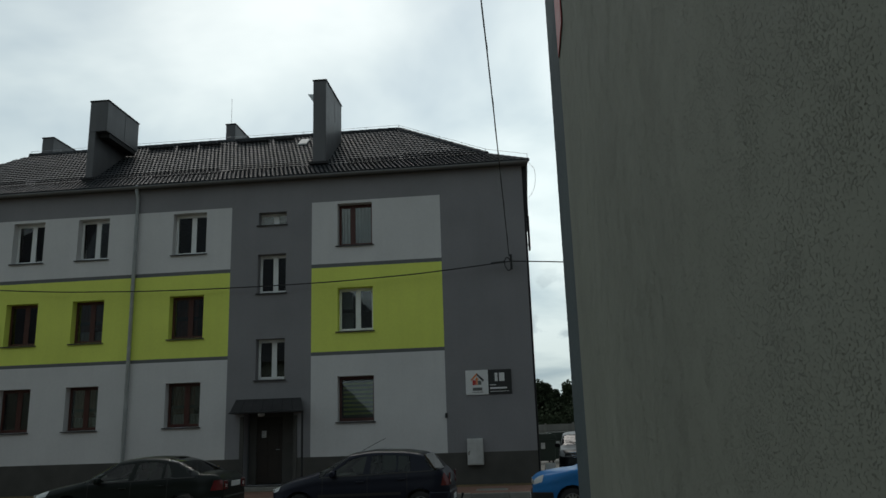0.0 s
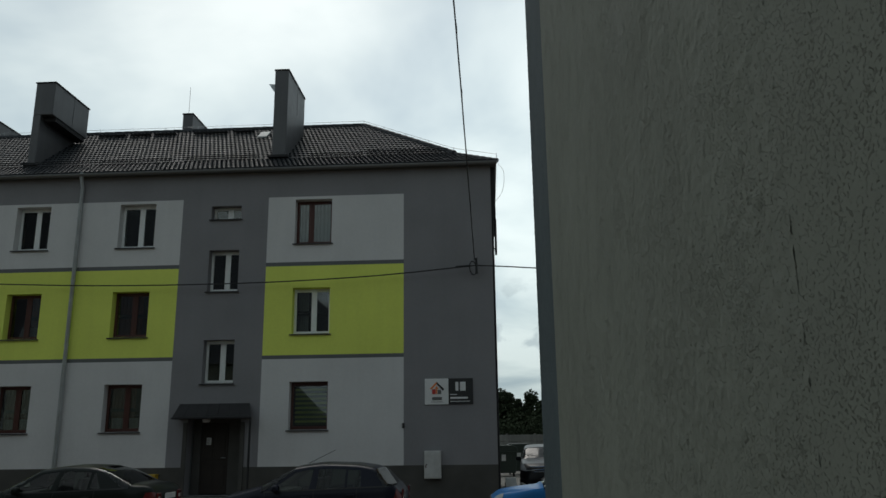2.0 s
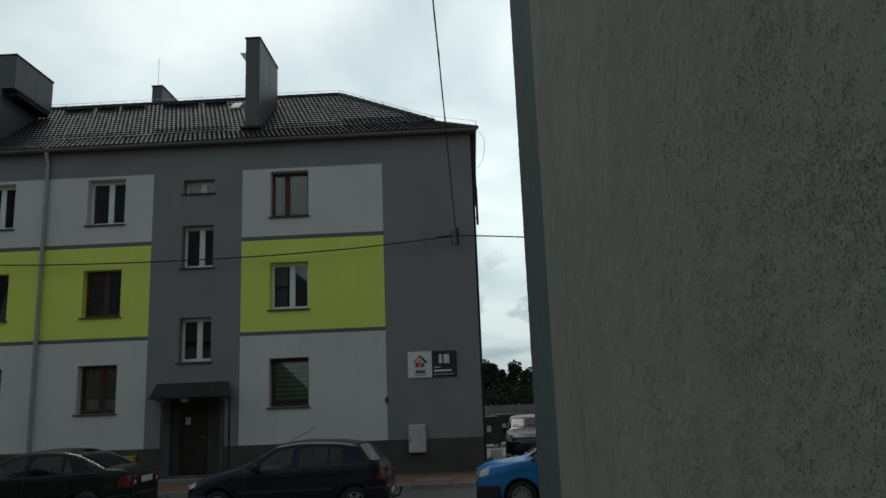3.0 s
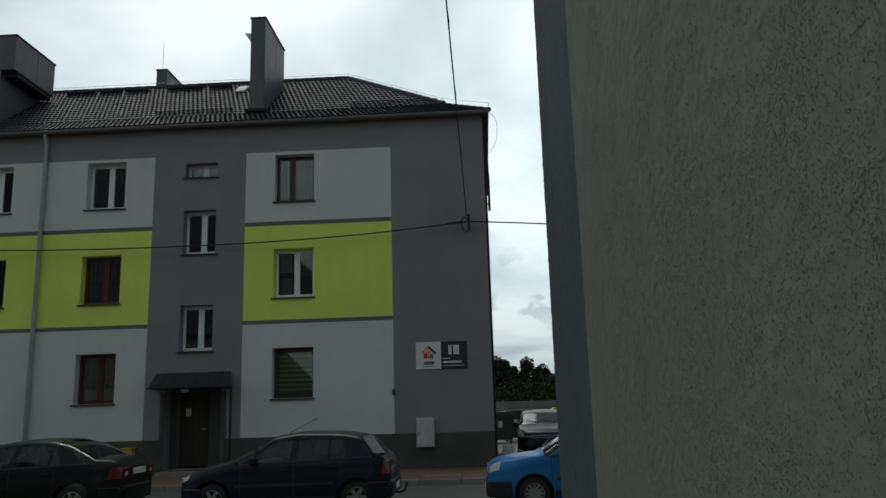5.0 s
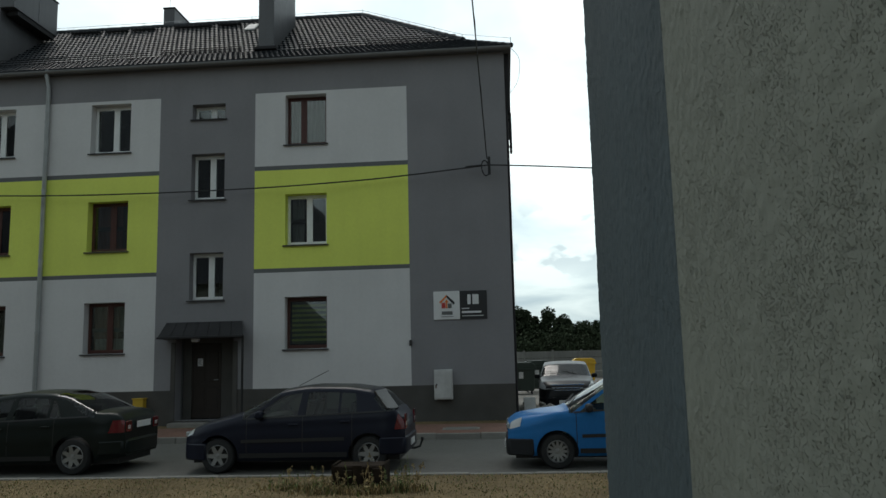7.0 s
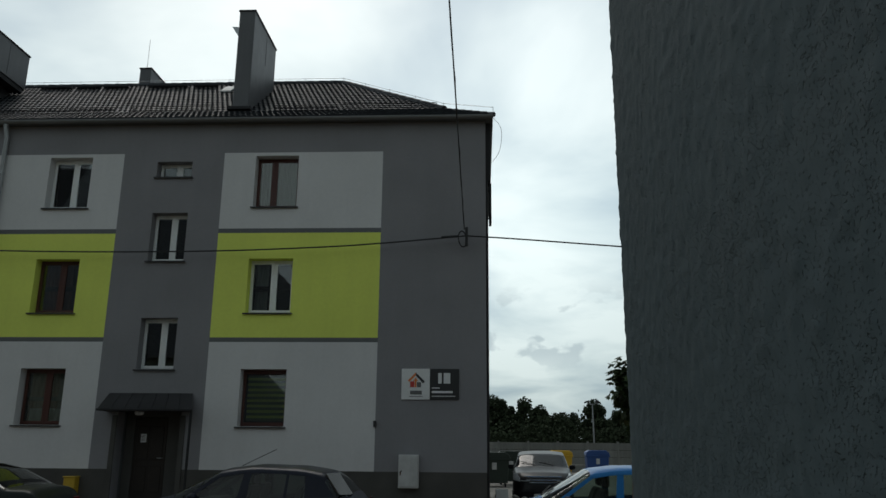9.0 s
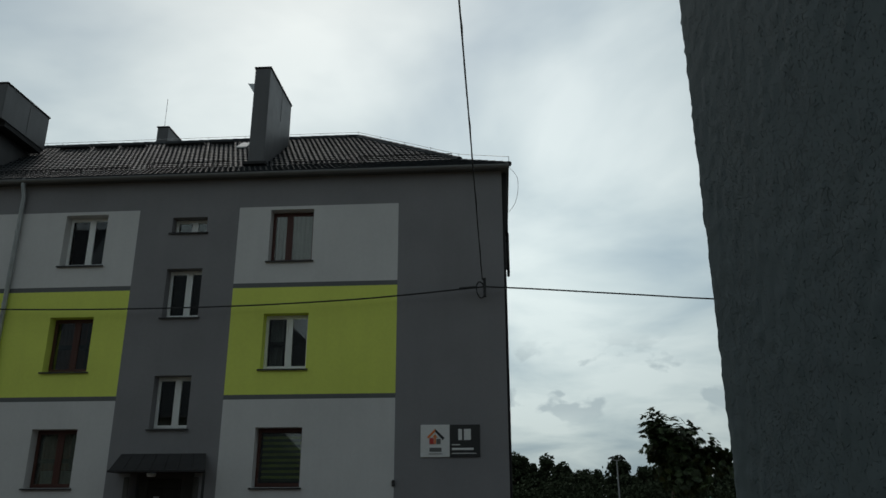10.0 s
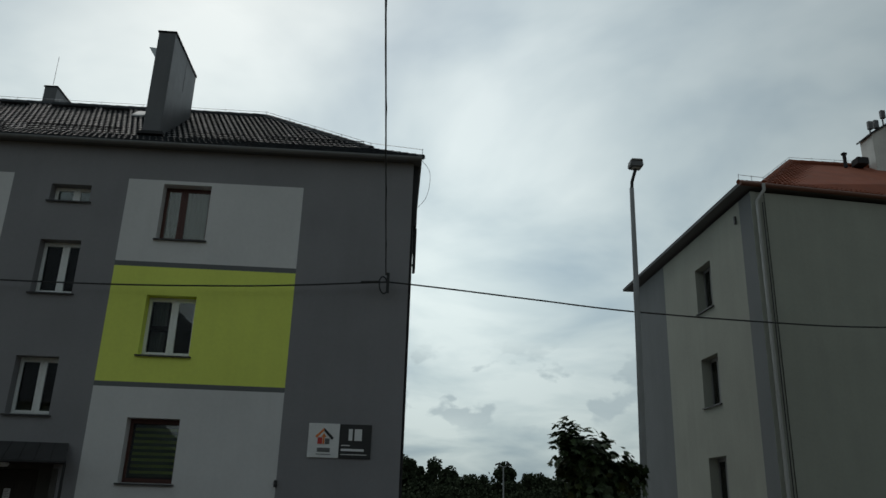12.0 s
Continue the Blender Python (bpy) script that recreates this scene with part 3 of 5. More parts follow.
# ---- roof covering and roof things ----
def tile_mesh(w, l, mat):
    """One interlocking roof tile: a rolled sheet with a thick lower lip. x along the eaves, y up the slope."""
    prof = [(0.0, 0.002), (0.05, 0.013), (0.11, 0.022), (0.17, 0.018), (0.23, 0.006), (0.31, 0.002)]
    g = Geo()
    s = w / 0.30
    for (a, h), (b, k) in zip(prof, prof[1:]):
        g.face([(a * s, -0.02, h + 0.034), (b * s, -0.02, k + 0.034), (b * s, l, k), (a * s, l, h)])
        g.face([(a * s, -0.02, -0.012), (b * s, -0.02, -0.012), (b * s, -0.02, k + 0.034), (a * s, -0.02, h + 0.034)])
    return g


def lay_tiles(parent, planes, mat, single, w=0.15, l=0.235):
    """planes: (lower left, lower right, upper right, upper left) of a slope. single(p): whether a tile at p is an object of its own."""
    base = tile_mesh(w, l, mat)
    me = base.mesh("roof_tile", mat, weld=True)
    rest = Geo()
    rng = random.Random(4)
    count = 0
    for a, b, c, d in planes:
        u = (b - a).normalized()
        n = u.cross(d - a).normalized()
        v = n.cross(u)
        if n.z < 0:
            n = -n
        height = (d - a).dot(v)
        row = 0
        while row * l < height - 0.1:
            f = row * l / height
            p0, p1 = a + (d - a) * f, b + (c - b) * f
            q0 = a + (d - a) * min(1, f + l / height)
            q1 = b + (c - b) * min(1, f + l / height)
            u0 = max((p0 - a).dot(u), (q0 - a).dot(u)) if d != a else 0
            u1 = min((p1 - a).dot(u), (q1 - a).dot(u))
            k = math.floor((p0 - a).dot(u) / w)
            while k * w < (p1 - a).dot(u) - 0.02:
                x = (k + 0.5 * (row % 2)) * w
                k += 1
                if x < u0 - 0.12 or x + w > u1 + 0.14:
                    continue
                o = a + u * x + v * (row * l) + n * (0.012 + rng.uniform(-0.002, 0.002))
                m = Matrix((u, v, n)).transposed().to_4x4()
                m.translation = o
                m = m @ pose(0, 0, 0, rng.uniform(-0.3, 0.3), rng.uniform(-0.4, 0.4), rng.uniform(-0.3, 0.3))
                if single(o) and count < 300:
                    part("roof_tile", me, None, parent, at=m)
                    count += 1
                else:
                    s = len(rest.v)
                    rest.v += [tuple(m @ Vector(p)) for p in base.v]
                    rest.f += [tuple(s + i for i in q) for q in base.f]
                    rest.m += base.m
            row += 1
    if rest.f:
        tagged(part("tile_field", rest, mat, parent, weld=False), kind="stuff")


def ridge_caps(parent, a, b, mat, step=0.38, r=0.11):
    d = (b - a).normalized()
    n = math.ceil((b - a).length / step)
    step = (b - a).length / n
    me = Geo().tube([(0, 0, -0.03), (0, 0, step)], [r + 0.014, r], 8).mesh("ridge_cap", mat)
    turn = d.to_track_quat("Z", "Y").to_matrix().to_4x4()
    for i in range(n):
        part("ridge_cap", me, None, parent, at=Matrix.Translation(a + d * (i * step)) @ turn)


def lightning_wire(parent, pts, gap=1.2):
    g = Geo()
    top = []
    for a, b in zip(pts, pts[1:]):
        n = max(1, int((b - a).length / gap))
        for i in range(n + 1):
            p = a + (b - a) * (i / n)
            g.tube([p, p + Vector((0, 0, 0.22))], 0.008, 4)
            top.append(p + Vector((0, 0, 0.20)))
    g.tube(top, 0.007, 4)
    part("lightning_wire", g, M_ZINC, parent, "thin lightning wire on short posts")


lay_tiles(main, [(E4[0], E4[1], K4[1], K4[0]), (K4[0], K4[1], RB, RA)], M_ROOF, lambda p: p.x > -9.5 and p.y < 26.3)
ridge_caps(main, RA, RB, M_ROOF)
ridge_caps(main, K4[1], RB, M_ROOF)
ridge_caps(main, E4[1], K4[1], M_ROOF, 0.30, 0.055)
lightning_wire(main, [RA, RB, K4[1], E4[1]])


def on_front_roof(x, y):
    """Height of the front slope at y."""
    if y < K4[0].y:
        return E4[0].z + (K4[0].z - E4[0].z) * (y - E4[0].y) / (K4[0].y - E4[0].y)
    return K4[0].z + (RB.z - K4[0].z) * (y - K4[0].y) / (RB.y - K4[0].y)


def snow_guard(x0, x1, y):
    g = Geo()
    z = on_front_roof(x0, y) + 0.06
    for h in (0.05, 0.12, 0.19):
        g.tube([(x0, y, z + h), (x1, y, z + h)], 0.011, 5)
    n = int((x1 - x0) / 0.10)
    for i in range(n + 1):
        x = x0 + (x1 - x0) * i / n
        g.tube([(x, y, z + 0.05), (x, y, z + 0.19)], 0.006, 4)
    for i in range(int((x1 - x0) / 0.9) + 1):
        x = x0 + 0.1 + i * 0.9
        g.tube([(x, y, z + 0.19), (x, y - 0.02, z - 0.05), (x, y + 0.3, z + 0.10)], 0.012, 5)
    part("snow_guard", g, M_METAL, main, "dark metal snow guard rail")


for x0, x1, y in ((-23, -17, 24.75), (-16.6, -12.4, 24.75), (-12.3, -9.9, 24.70), (-9.6, -7.2, 24.95), (-5.4, -3.7, 24.70), (-3.6, -1.0, 25.0)):
    snow_guard(x0, x1, y)


def chimney(x0, x1, y0, y1, ztop, zbase, overhang=0.0):
    c = part("chimney", Geo().box(x0, x1 - overhang, y0, y1, zbase, ztop - (1.15 if overhang else 0)), M_CHIM, main, "dark sheet-clad chimney", bevel=0.012)
    if overhang:
        part("upper_casing", Geo().box(x0, x1, y0, y1, ztop - 1.15, ztop), M_CHIM, c, bevel=0.012)
        part("duct", Geo().box(x1 - overhang + 0.02, x1 - 0.03, y0 + 0.25, y1 - 0.1, ztop - 1.30, ztop - 1.16), M_METAL, c)
    part("cap", Geo().box(x0 - 0.025, x1 + 0.025, y0 - 0.025, y1 + 0.025, ztop, ztop + 0.05), M_METAL, c, "dark cap sheet", bevel=0.008)
    for k in range(1, 2):
        yy = y0 + (y1 - y0) * 0.55
        part("seam", Geo().box(x1 - 0.002, x1 + 0.006, yy - 0.008, yy + 0.008, ztop - 1.1, ztop), M_CHIM, c)
    part("flashing", Geo().box(x0 - 0.10, x1 + 0.10 - overhang, y0 - 0.14, y0 + 0.02, zbase + 0.25, on_front_roof(x0, y0 - 0.1) + 0.12), M_METAL, c, "dark flashing") if y0 < 27 else None
    return c


c1 = chimney(-6.77, -6.31, 25.15, 27.45, 14.19, 10.9)
part("cowl", Geo().prism([(-6.98, 13.74), (-6.76, 13.72), (-6.76, 13.40)], 25.2, 25.45, "y"), M_ZINC, c1, "small angled metal cowl")
c2 = chimney(-15.06, -14.38, 25.2, 27.45, 14.08, 10.9, 0.42)
chimney(-11.62, -11.22, 29.35, 31.0, 14.62, 12.6)
chimney(-19.66, -19.16, 29.35, 31.0, 14.62, 12.6)
part("roof_hatch", Geo().prism([(27.25, on_front_roof(0, 27.25) + 0.06), (27.75, on_front_roof(0, 27.75) + 0.06), (27.75, on_front_roof(0, 27.75) + 0.13), (27.25, on_front_roof(0, 27.25) + 0.13)], -7.95, -7.6), M_BOXGREY, main, "pale metal roof hatch", bevel=0.015)


def roof_grate(x0, x1, y):
    """A walkway grate on brackets, a little below the ridge."""
    z = on_front_roof(x0, y) + 0.17
    g = Geo()
    for k in range(5):
        g.box(x0, x1, y + 0.055 * k, y + 0.055 * k + 0.03, z, z + 0.03)
    n = int((x1 - x0) / 0.12)
    for k in range(n + 1):
        x = x0 + (x1 - x0) * k / n
        g.box(x - 0.006, x + 0.006, y, y + 0.25, z + 0.002, z + 0.026)
    for x in (x0 + 0.12, x1 - 0.12):
        g.tube([(x, y + 0.02, z), (x, y + 0.02, on_front_roof(x, y + 0.02) - 0.02)], 0.014, 5)
        g.tube([(x, y + 0.23, z), (x, y + 0.23, on_front_roof(x, y + 0.23) - 0.02)], 0.014, 5)
    part("roof_walkway", g, M_METAL, main, "dark metal walkway grate below the ridge")


for x0, x1 in ((-14.1, -13.1), (-12.9, -12.15), (-12.0, -11.2), (-10.5, -9.25), (-9.0, -8.25)):
    roof_grate(x0, x1, 27.78)
part("antenna_rod", Geo().tube([(-11.5, 29.6, 14.6), (-11.5, 29.6, 15.9)], 0.007, 5), M_METAL, main)

# gutter and downpipes
g = Geo()
arc = [(0.08 * math.cos(math.pi * (1 + k / 8)), 0.08 * math.sin(math.pi * (1 + k / 8))) for k in range(9)]
poly = [(E4[0].y - 0.05 + p, ROOF_Z - 0.045 + q) for p, q in arc] + [(E4[0].y - 0.05 + 0.07, ROOF_Z - 0.045), (E4[0].y - 0.05 - 0.07, ROOF_Z - 0.045)]
g.prism(poly, LEFT - 0.2, RIGHT + OVER)
part("gutter", g, material("grey_gutter_sheet", (0.20, 0.205, 0.21), 0.55, metal=0.2, var=0.12, var_scale=2), main, "dark half-round gutter", weld=True)


def downpipe(parent, x, y, ztop, zbot, mat, r=0.05, out=(0, 0.12)):
    g = Geo()
    g.tube([(x + out[0], y - out[1], ztop + 0.12), (x + out[0], y - out[1], ztop - 0.05), (x, y, ztop - 0.32), (x, y, zbot)], r, 12)
    p = part("downpipe", g, mat, parent, "round metal downpipe", smooth=True)
    z = zbot + 0.6
    while z < ztop - 0.5:
        part("pipe_clip", Geo().lathe([(r, -0.02), (r + 0.012, -0.02), (r + 0.012, 0.02), (r, 0.02)], (x, y, z), "z", 12), mat, p)
        z += 1.95
    return p


downpipe(main, -12.39, FRONT - 0.09, 10.18, 0.45, M_ZINC, 0.06)
# things on the end wall, seen edge on beside the corner
part("flue_pipe", Geo().tube([(RIGHT + 0.03, FRONT + 0.12, 8.62), (RIGHT + 0.03, FRONT + 0.12, 0.5)], 0.034, 10), M_METAL, main, "dark downpipe at the corner", smooth=True)
part("boxed_return", Geo().prism([(FRONT + 0.16, 8.62), (FRONT + 0.62, 8.62), (FRONT + 0.62, 10.2), (FRONT + 0.16, 10.2)], RIGHT + 0.003, RIGHT + 0.135), M_METAL, main, "dark boarded return under the eaves", bevel=0.01)
part("wall_panel", Geo().box(RIGHT + 0.085, RIGHT + 0.15, FRONT + 0.3, FRONT + 0.7, 7.55, 8.60), M_METAL, main, "narrow dark panel on the end wall", bevel=0.01)
for z in (7.7, 8.45):
    part("panel_bracket", Geo().box(RIGHT - 0.002, RIGHT + 0.086, FRONT + 0.45, FRONT + 0.50, z - 0.02, z + 0.02), M_METAL, main)
part("lightning_lead", Geo().tube(sag_path([(RIGHT + 0.18, FRONT + 0.1, 10.36), (RIGHT + 0.42, FRONT + 0.3, 10.1), (RIGHT + 0.36, FRONT + 0.4, 9.5), (RIGHT + 0.05, FRONT + 0.45, 9.1)]), 0.006, 5), M_ZINC, main, "thin bent lightning lead", smooth=True)

# entrance
PORCH = thing("entrance_canopy", "dark sheet-roofed entrance canopy on the apartment building", "canopy")
g = Geo()
lo = [(-8.82, 23.52, 2.79), (-6.56, 23.52, 2.79)]
hi = [(-8.85, FRONT - 0.004, 3.18), (-6.79, FRONT - 0.004, 3.18)]
g.face([lo[0], lo[1], hi[1], hi[0]]).face([lo[0], hi[0], (-8.82, FRONT - 0.004, 2.79)]).face([lo[1], (-6.79, FRONT - 0.004, 2.79), hi[1]])
part("canopy_roof", g, M_METAL, PORCH)
part("canopy_fascia", Geo().prism([(-8.85, 23.49), (-6.54, 23.49), (-6.78, FRONT - 0.004), (-8.86, FRONT - 0.004)], 2.735, 2.785, "z"), M_METAL, PORCH, "dark canopy edge", bevel=0.01)
for k in range(1, 7):
    f = k / 7
    a, b = Vector(lo[0]).lerp(Vector(lo[1]), f), Vector(hi[0]).lerp(Vector(hi[1]), f)
    part("roof_seam", Geo().tube([a + Vector((0, 0, 0.006)), b + Vector((0, 0, 0.006))], 0.009, 4), M_METAL, PORCH)
part("canopy_post", Geo().tube([(-6.59, 23.56, 2.74), (-6.59, 23.56, 0.44)], 0.032, 8), M_BLACK, PORCH, "thin dark post")
part("porch_lamp", Geo().lathe([(0.0, 2.56), (0.09, 2.57), (0.11, 2.62), (0.10, 2.66)], (-7.95, 23.85, 0.08), "z", 14), M_WHITE, PORCH, "round white lamp")
for x0, x1 in ((DOORWAY[0] - 0.12, DOORWAY[0]), (DOORWAY[1], DOORWAY[1] + 0.12)):
    part("door_surround", Geo().box(x0, x1, FRONT - 0.04, FRONT - 0.003, DOORWAY[2], DOORWAY[3] - 0.15), M_PLINTH, main, bevel=0.006)
door = part("entrance_door", Geo().box(-8.33, -7.53, FRONT + 0.500, FRONT + 0.550, 0.64, 2.62), M_DOOR, main, "dark brown panelled entrance door", bevel=0.006)
for z0, z1 in ((0.85, 1.45), (1.6, 2.4)):
    for x0, x1 in ((-8.26, -7.97), (-7.89, -7.60)):
        part("door_panel", Geo().box(x0, x1, FRONT + 0.485, FRONT + 0.502, z0, z1), M_DOOR, door, bevel=0.008)
part("door_handle", Geo().tube([(-7.59, FRONT + 0.480, 1.65), (-7.59, FRONT + 0.430, 1.65), (-7.70, FRONT + 0.430, 1.65)], 0.012, 6), M_ZINC, door)
part("notice", Geo().box(-8.17, -8.03, FRONT + 0.478, FRONT + 0.483, 2.02, 2.22), M_WHITE, door, "white paper notice")
bars = Geo()
for k in range(5):
    bars.box(-8.155, -8.05 - 0.02 * (k % 2), FRONT + 0.474, FRONT + 0.477, 2.05 + 0.033 * k, 2.06 + 0.033 * k)
part("notice_line", bars, M_SILL, door)
part("door_frame", Geo().box(-8.575, -8.34, FRONT + 0.490, FRONT + 0.570, 0.62, 2.79).box(-7.52, -7.025, FRONT + 0.490, FRONT + 0.570, 0.62, 2.79).box(-8.34, -7.52, FRONT + 0.490, FRONT + 0.570, 2.63, 2.79), M_PLINTH, main, bevel=0.006)
part("entrance_step", Geo().box(-8.62, -7.35, 23.72, FRONT - 0.003, 0.40, 0.58), M_KERB, main, "pale concrete step", bevel=0.015)
part("wall_sensor", Geo().box(-2.36, -2.29, FRONT - 0.06, FRONT - 0.002, 2.42, 2.56), M_SILL, main, "small dark box", bevel=0.01)

# sign: a white field with a house mark, a dark field with plain bars for its writing
sign = thing("house_sign", "white and black house sign with a small house mark", "sign")
part("white_plate", Geo().box(-1.71, -1.032, FRONT - 0.03, FRONT - 0.002, 3.06, 3.79), M_WHITE, sign, bevel=0.006)
M_SIGN = material("black_sign_plate", (0.018, 0.018, 0.02), 0.4, var=0.08)
part("black_plate", Geo().box(-1.028, -0.33, FRONT - 0.03, FRONT - 0.002, 3.06, 3.79), M_SIGN, sign, bevel=0.006)
ORANGE, REDP, GREYP = material("orange_mark", (0.75, 0.22, 0.05), 0.5), material("red_mark", (0.55, 0.05, 0.04), 0.5), material("grey_mark", (0.13, 0.13, 0.13), 0.5)
yf, yb = FRONT - 0.036, FRONT - 0.031
part("roof_mark", Geo().prism([(-1.56, 3.51), (-1.37, 3.70), (-1.37, 3.63), (-1.52, 3.48)], yf, yb, "y"), ORANGE, sign)
part("roof_mark", Geo().prism([(-1.37, 3.70), (-1.15, 3.49), (-1.19, 3.44), (-1.37, 3.63)], yf, yb, "y"), M_SIGN, sign)
part("house_mark", Geo().box(-1.50, -1.40, yf, yb, 3.35, 3.49), REDP, sign)
part("arrow_mark", Geo().prism([(-1.39, 3.35), (-1.35, 3.35), (-1.35, 3.50), (-1.31, 3.50), (-1.37, 3.58), (-1.43, 3.50), (-1.39, 3.50)], yf, yb, "y"), ORANGE, sign)
part("house_mark", Geo().box(-1.34, -1.24, yf, yb, 3.35, 3.47), GREYP, sign)
part("lettering_bar", Geo().box(-1.50, -1.22, yf, yb, 3.18, 3.27), GREYP, sign)
part("lettering_bar", Geo().box(-1.52, -1.20, yf, yb, 3.125, 3.140), GREYP, sign)
for x0, x1, z0, z1 in ((-0.83, -0.745, 3.44, 3.69), (-0.70, -0.54, 3.44, 3.69), (-0.98, -0.79, 3.325, 3.345), (-0.98, -0.48, 3.215, 3.265), (-0.98, -0.42, 3.135, 3.15)):
    part("lettering_bar", Geo().box(x0, x1, yf, yb, z0, z1), M_WHITE, sign)

meter = thing("meter_cabinet", "light grey meter cabinet on the plinth wall", "cabinet")
part("cabinet_body", Geo().box(-1.73, -1.26, FRONT - 0.16, FRONT - 0.002, 1.04, 1.79), M_BOXGREY, meter, bevel=0.012)
part("cabinet_door", Geo().box(-1.70, -1.29, FRONT - 0.172, FRONT - 0.161, 1.08, 1.75), M_BOXGREY, meter, bevel=0.005)
part("rust_patch", Geo().box(-1.695, -1.665, FRONT - 0.1745, FRONT - 0.1722, 1.33, 1.41), material("rust_brown", (0.10, 0.055, 0.035), 0.9, var=0.3, var_scale=20), meter, "rusty patch by the lock")
part("lock", Geo().lathe([(0.0, -0.19), (0.018, -0.19), (0.018, -0.172)], (-1.66, FRONT, 1.42), "y", 10), M_SILL, meter)
gas = thing("gas_cabinet", "small yellow gas cabinet beside the entrance", "cabinet")
M_YEL = material("yellow_enamel", (0.55, 0.36, 0.03), 0.5, var=0.1)
part("cabinet_body", Geo().box(-9.62, -9.34, FRONT - 0.22, FRONT - 0.003, 0.82, 1.20), M_YEL, gas, bevel=0.012)
part("lid", Geo().box(-9.64, -9.32, FRONT - 0.24, FRONT - 0.004, 1.201, 1.23), M_YEL, gas, bevel=0.008)

# grass strip along the foot of the building is set with tufts further down; red-roofed house details
PIPE = material("pale_downpipe", (0.36, 0.36, 0.35), 0.55, var=0.08)
downpipe(rbh, SX + 0.12, SY0 - 0.10, 10.22, 0.4, PIPE, 0.045, (0.16, 0.12))
part("cable", Geo().tube([(SX + 0.30, SY0 - 0.02, 9.9), (SX + 0.28, SY0 - 0.02, 0.5)], 0.014, 5), M_SILL, rbh, "thin dark cable down the wall")
part("wall_hook", Geo().box(SX - 0.06, SX - 0.002, SY0 + 0.9, SY0 + 0.96, 9.62, 9.84), M_SILL, rbh)

g = Geo()
g.tube([(RE[0].x, RE[0].y - 0.05, 10.35), (RE[1].x, RE[1].y - 0.05, 10.35)], 0.065, 10)
part("gutter", g, material("copper_brown_gutter", (0.13, 0.05, 0.03), 0.5, metal=0.2), rbh, "reddish brown gutter", smooth=True)
lay_tiles(rbh, [(RE[0], RE[1], RK[1], RK[0]), (RK[0], RK[1], RRB, RRA)], M_RED, lambda p: p.x < 16 and p.y < 27)
ridge_caps(rbh, RRA, RRB, M_RED)
ridge_caps(rbh, RK[0], RRA, M_RED)
ridge_caps(rbh, RE[0], RK[0], M_RED, 0.30, 0.05)
lightning_wire(rbh, [RRB, RRA, RK[0], RE[0]], 0.8)
ch = part("chimney", Geo().prism([(16.0, 12.4), (18.2, 12.4), (18.2, 16.10), (16.0, 14.67)], 29.3, 30.0, "y"), material("white_chimney_render", (0.62, 0.61, 0.58), 0.9, grain=0.004, streak=0.1), rbh, "white rendered chimney block with a slanted top", bevel=0.01)
part("cap", Geo().prism([(15.92, 14.63), (18.3, 16.18), (18.3, 16.24), (15.92, 14.69)], 29.22, 30.08, "y"), M_METAL, ch, "slanted dark cap sheet")
for x, z in ((16.10, 15.04), (16.32, 15.10), (16.62, 15.50)):
    s = Geo().tube([(x, 29.5, 14.7), (x, 29.5, z + 0.15)], 0.03, 6)
    s.box(x - 0.08, x + 0.08, 29.4, 29.52, z - 0.10, z + 0.20)
    part("antenna_panel", s, M_CHIM, ch, "grey antenna panel", bevel=0.01)
part("roof_vent", Geo().tube([(14.97, 29.4, 13.4), (14.97, 29.4, 13.9)], 0.06, 8).lathe([(0.0, 13.98), (0.10, 13.92), (0.10, 13.88), (0.0, 13.86)], (14.97, 29.4, 0), "z", 10), M_METAL, rbh)
part("roof_vent", Geo().box(15.3, 15.7, 29.2, 29.6, 13.5, 13.75), M_METAL, rbh, bevel=0.02)


# ---- parked cars ----
M_CGLASS = thin_glass("car_glass", (0.46, 0.55, 0.51), 0.02, 1.5)
M_SEAT = material("car_seat_cloth", (0.035, 0.035, 0.038), 0.9)
M_TRIM = material("black_car_trim", (0.02, 0.02, 0.021), 0.55, var=0.1)
M_ALU = material("alloy_wheel", (0.34, 0.345, 0.35), 0.4, metal=0.7, var=0.15)
M_LAMP = material("headlamp_lens", (0.42, 0.44, 0.45), 0.12, var=0.1, coat=0.6)
M_TAIL = material("red_tail_lamp", (0.13, 0.010, 0.012), 0.15, var=0.1, coat=0.6)
M_CLEAR = material("white_tail_lamp", (0.55, 0.50, 0.48), 0.15, coat=0.5)
M_CHROME = material("chrome_strip", (0.6, 0.6, 0.6), 0.15, metal=1.0, var=0.05)


def paint(name, c, coat=0.08):
    return material(name, c, 0.36, var=0.08, var_scale=1.5, coat=coat, fine=0.04, spec=0.16)


def lerp_line(pts, x):
    if x <= pts[0][0]:
        return pts[0][1]
    for (a, p), (b, q) in zip(pts, pts[1:]):
        if x <= b:
            return p + (q - p) * (x - a) / (b - a) if b > a else q
    return pts[-1][1]


def smooth_line(pts, x, r=0.07):
    return sum(lerp_line(pts, x + r * k / 2) * w for k, w in ((-2, 1), (-1, 2), (0, 3), (1, 2), (2, 1))) / 9


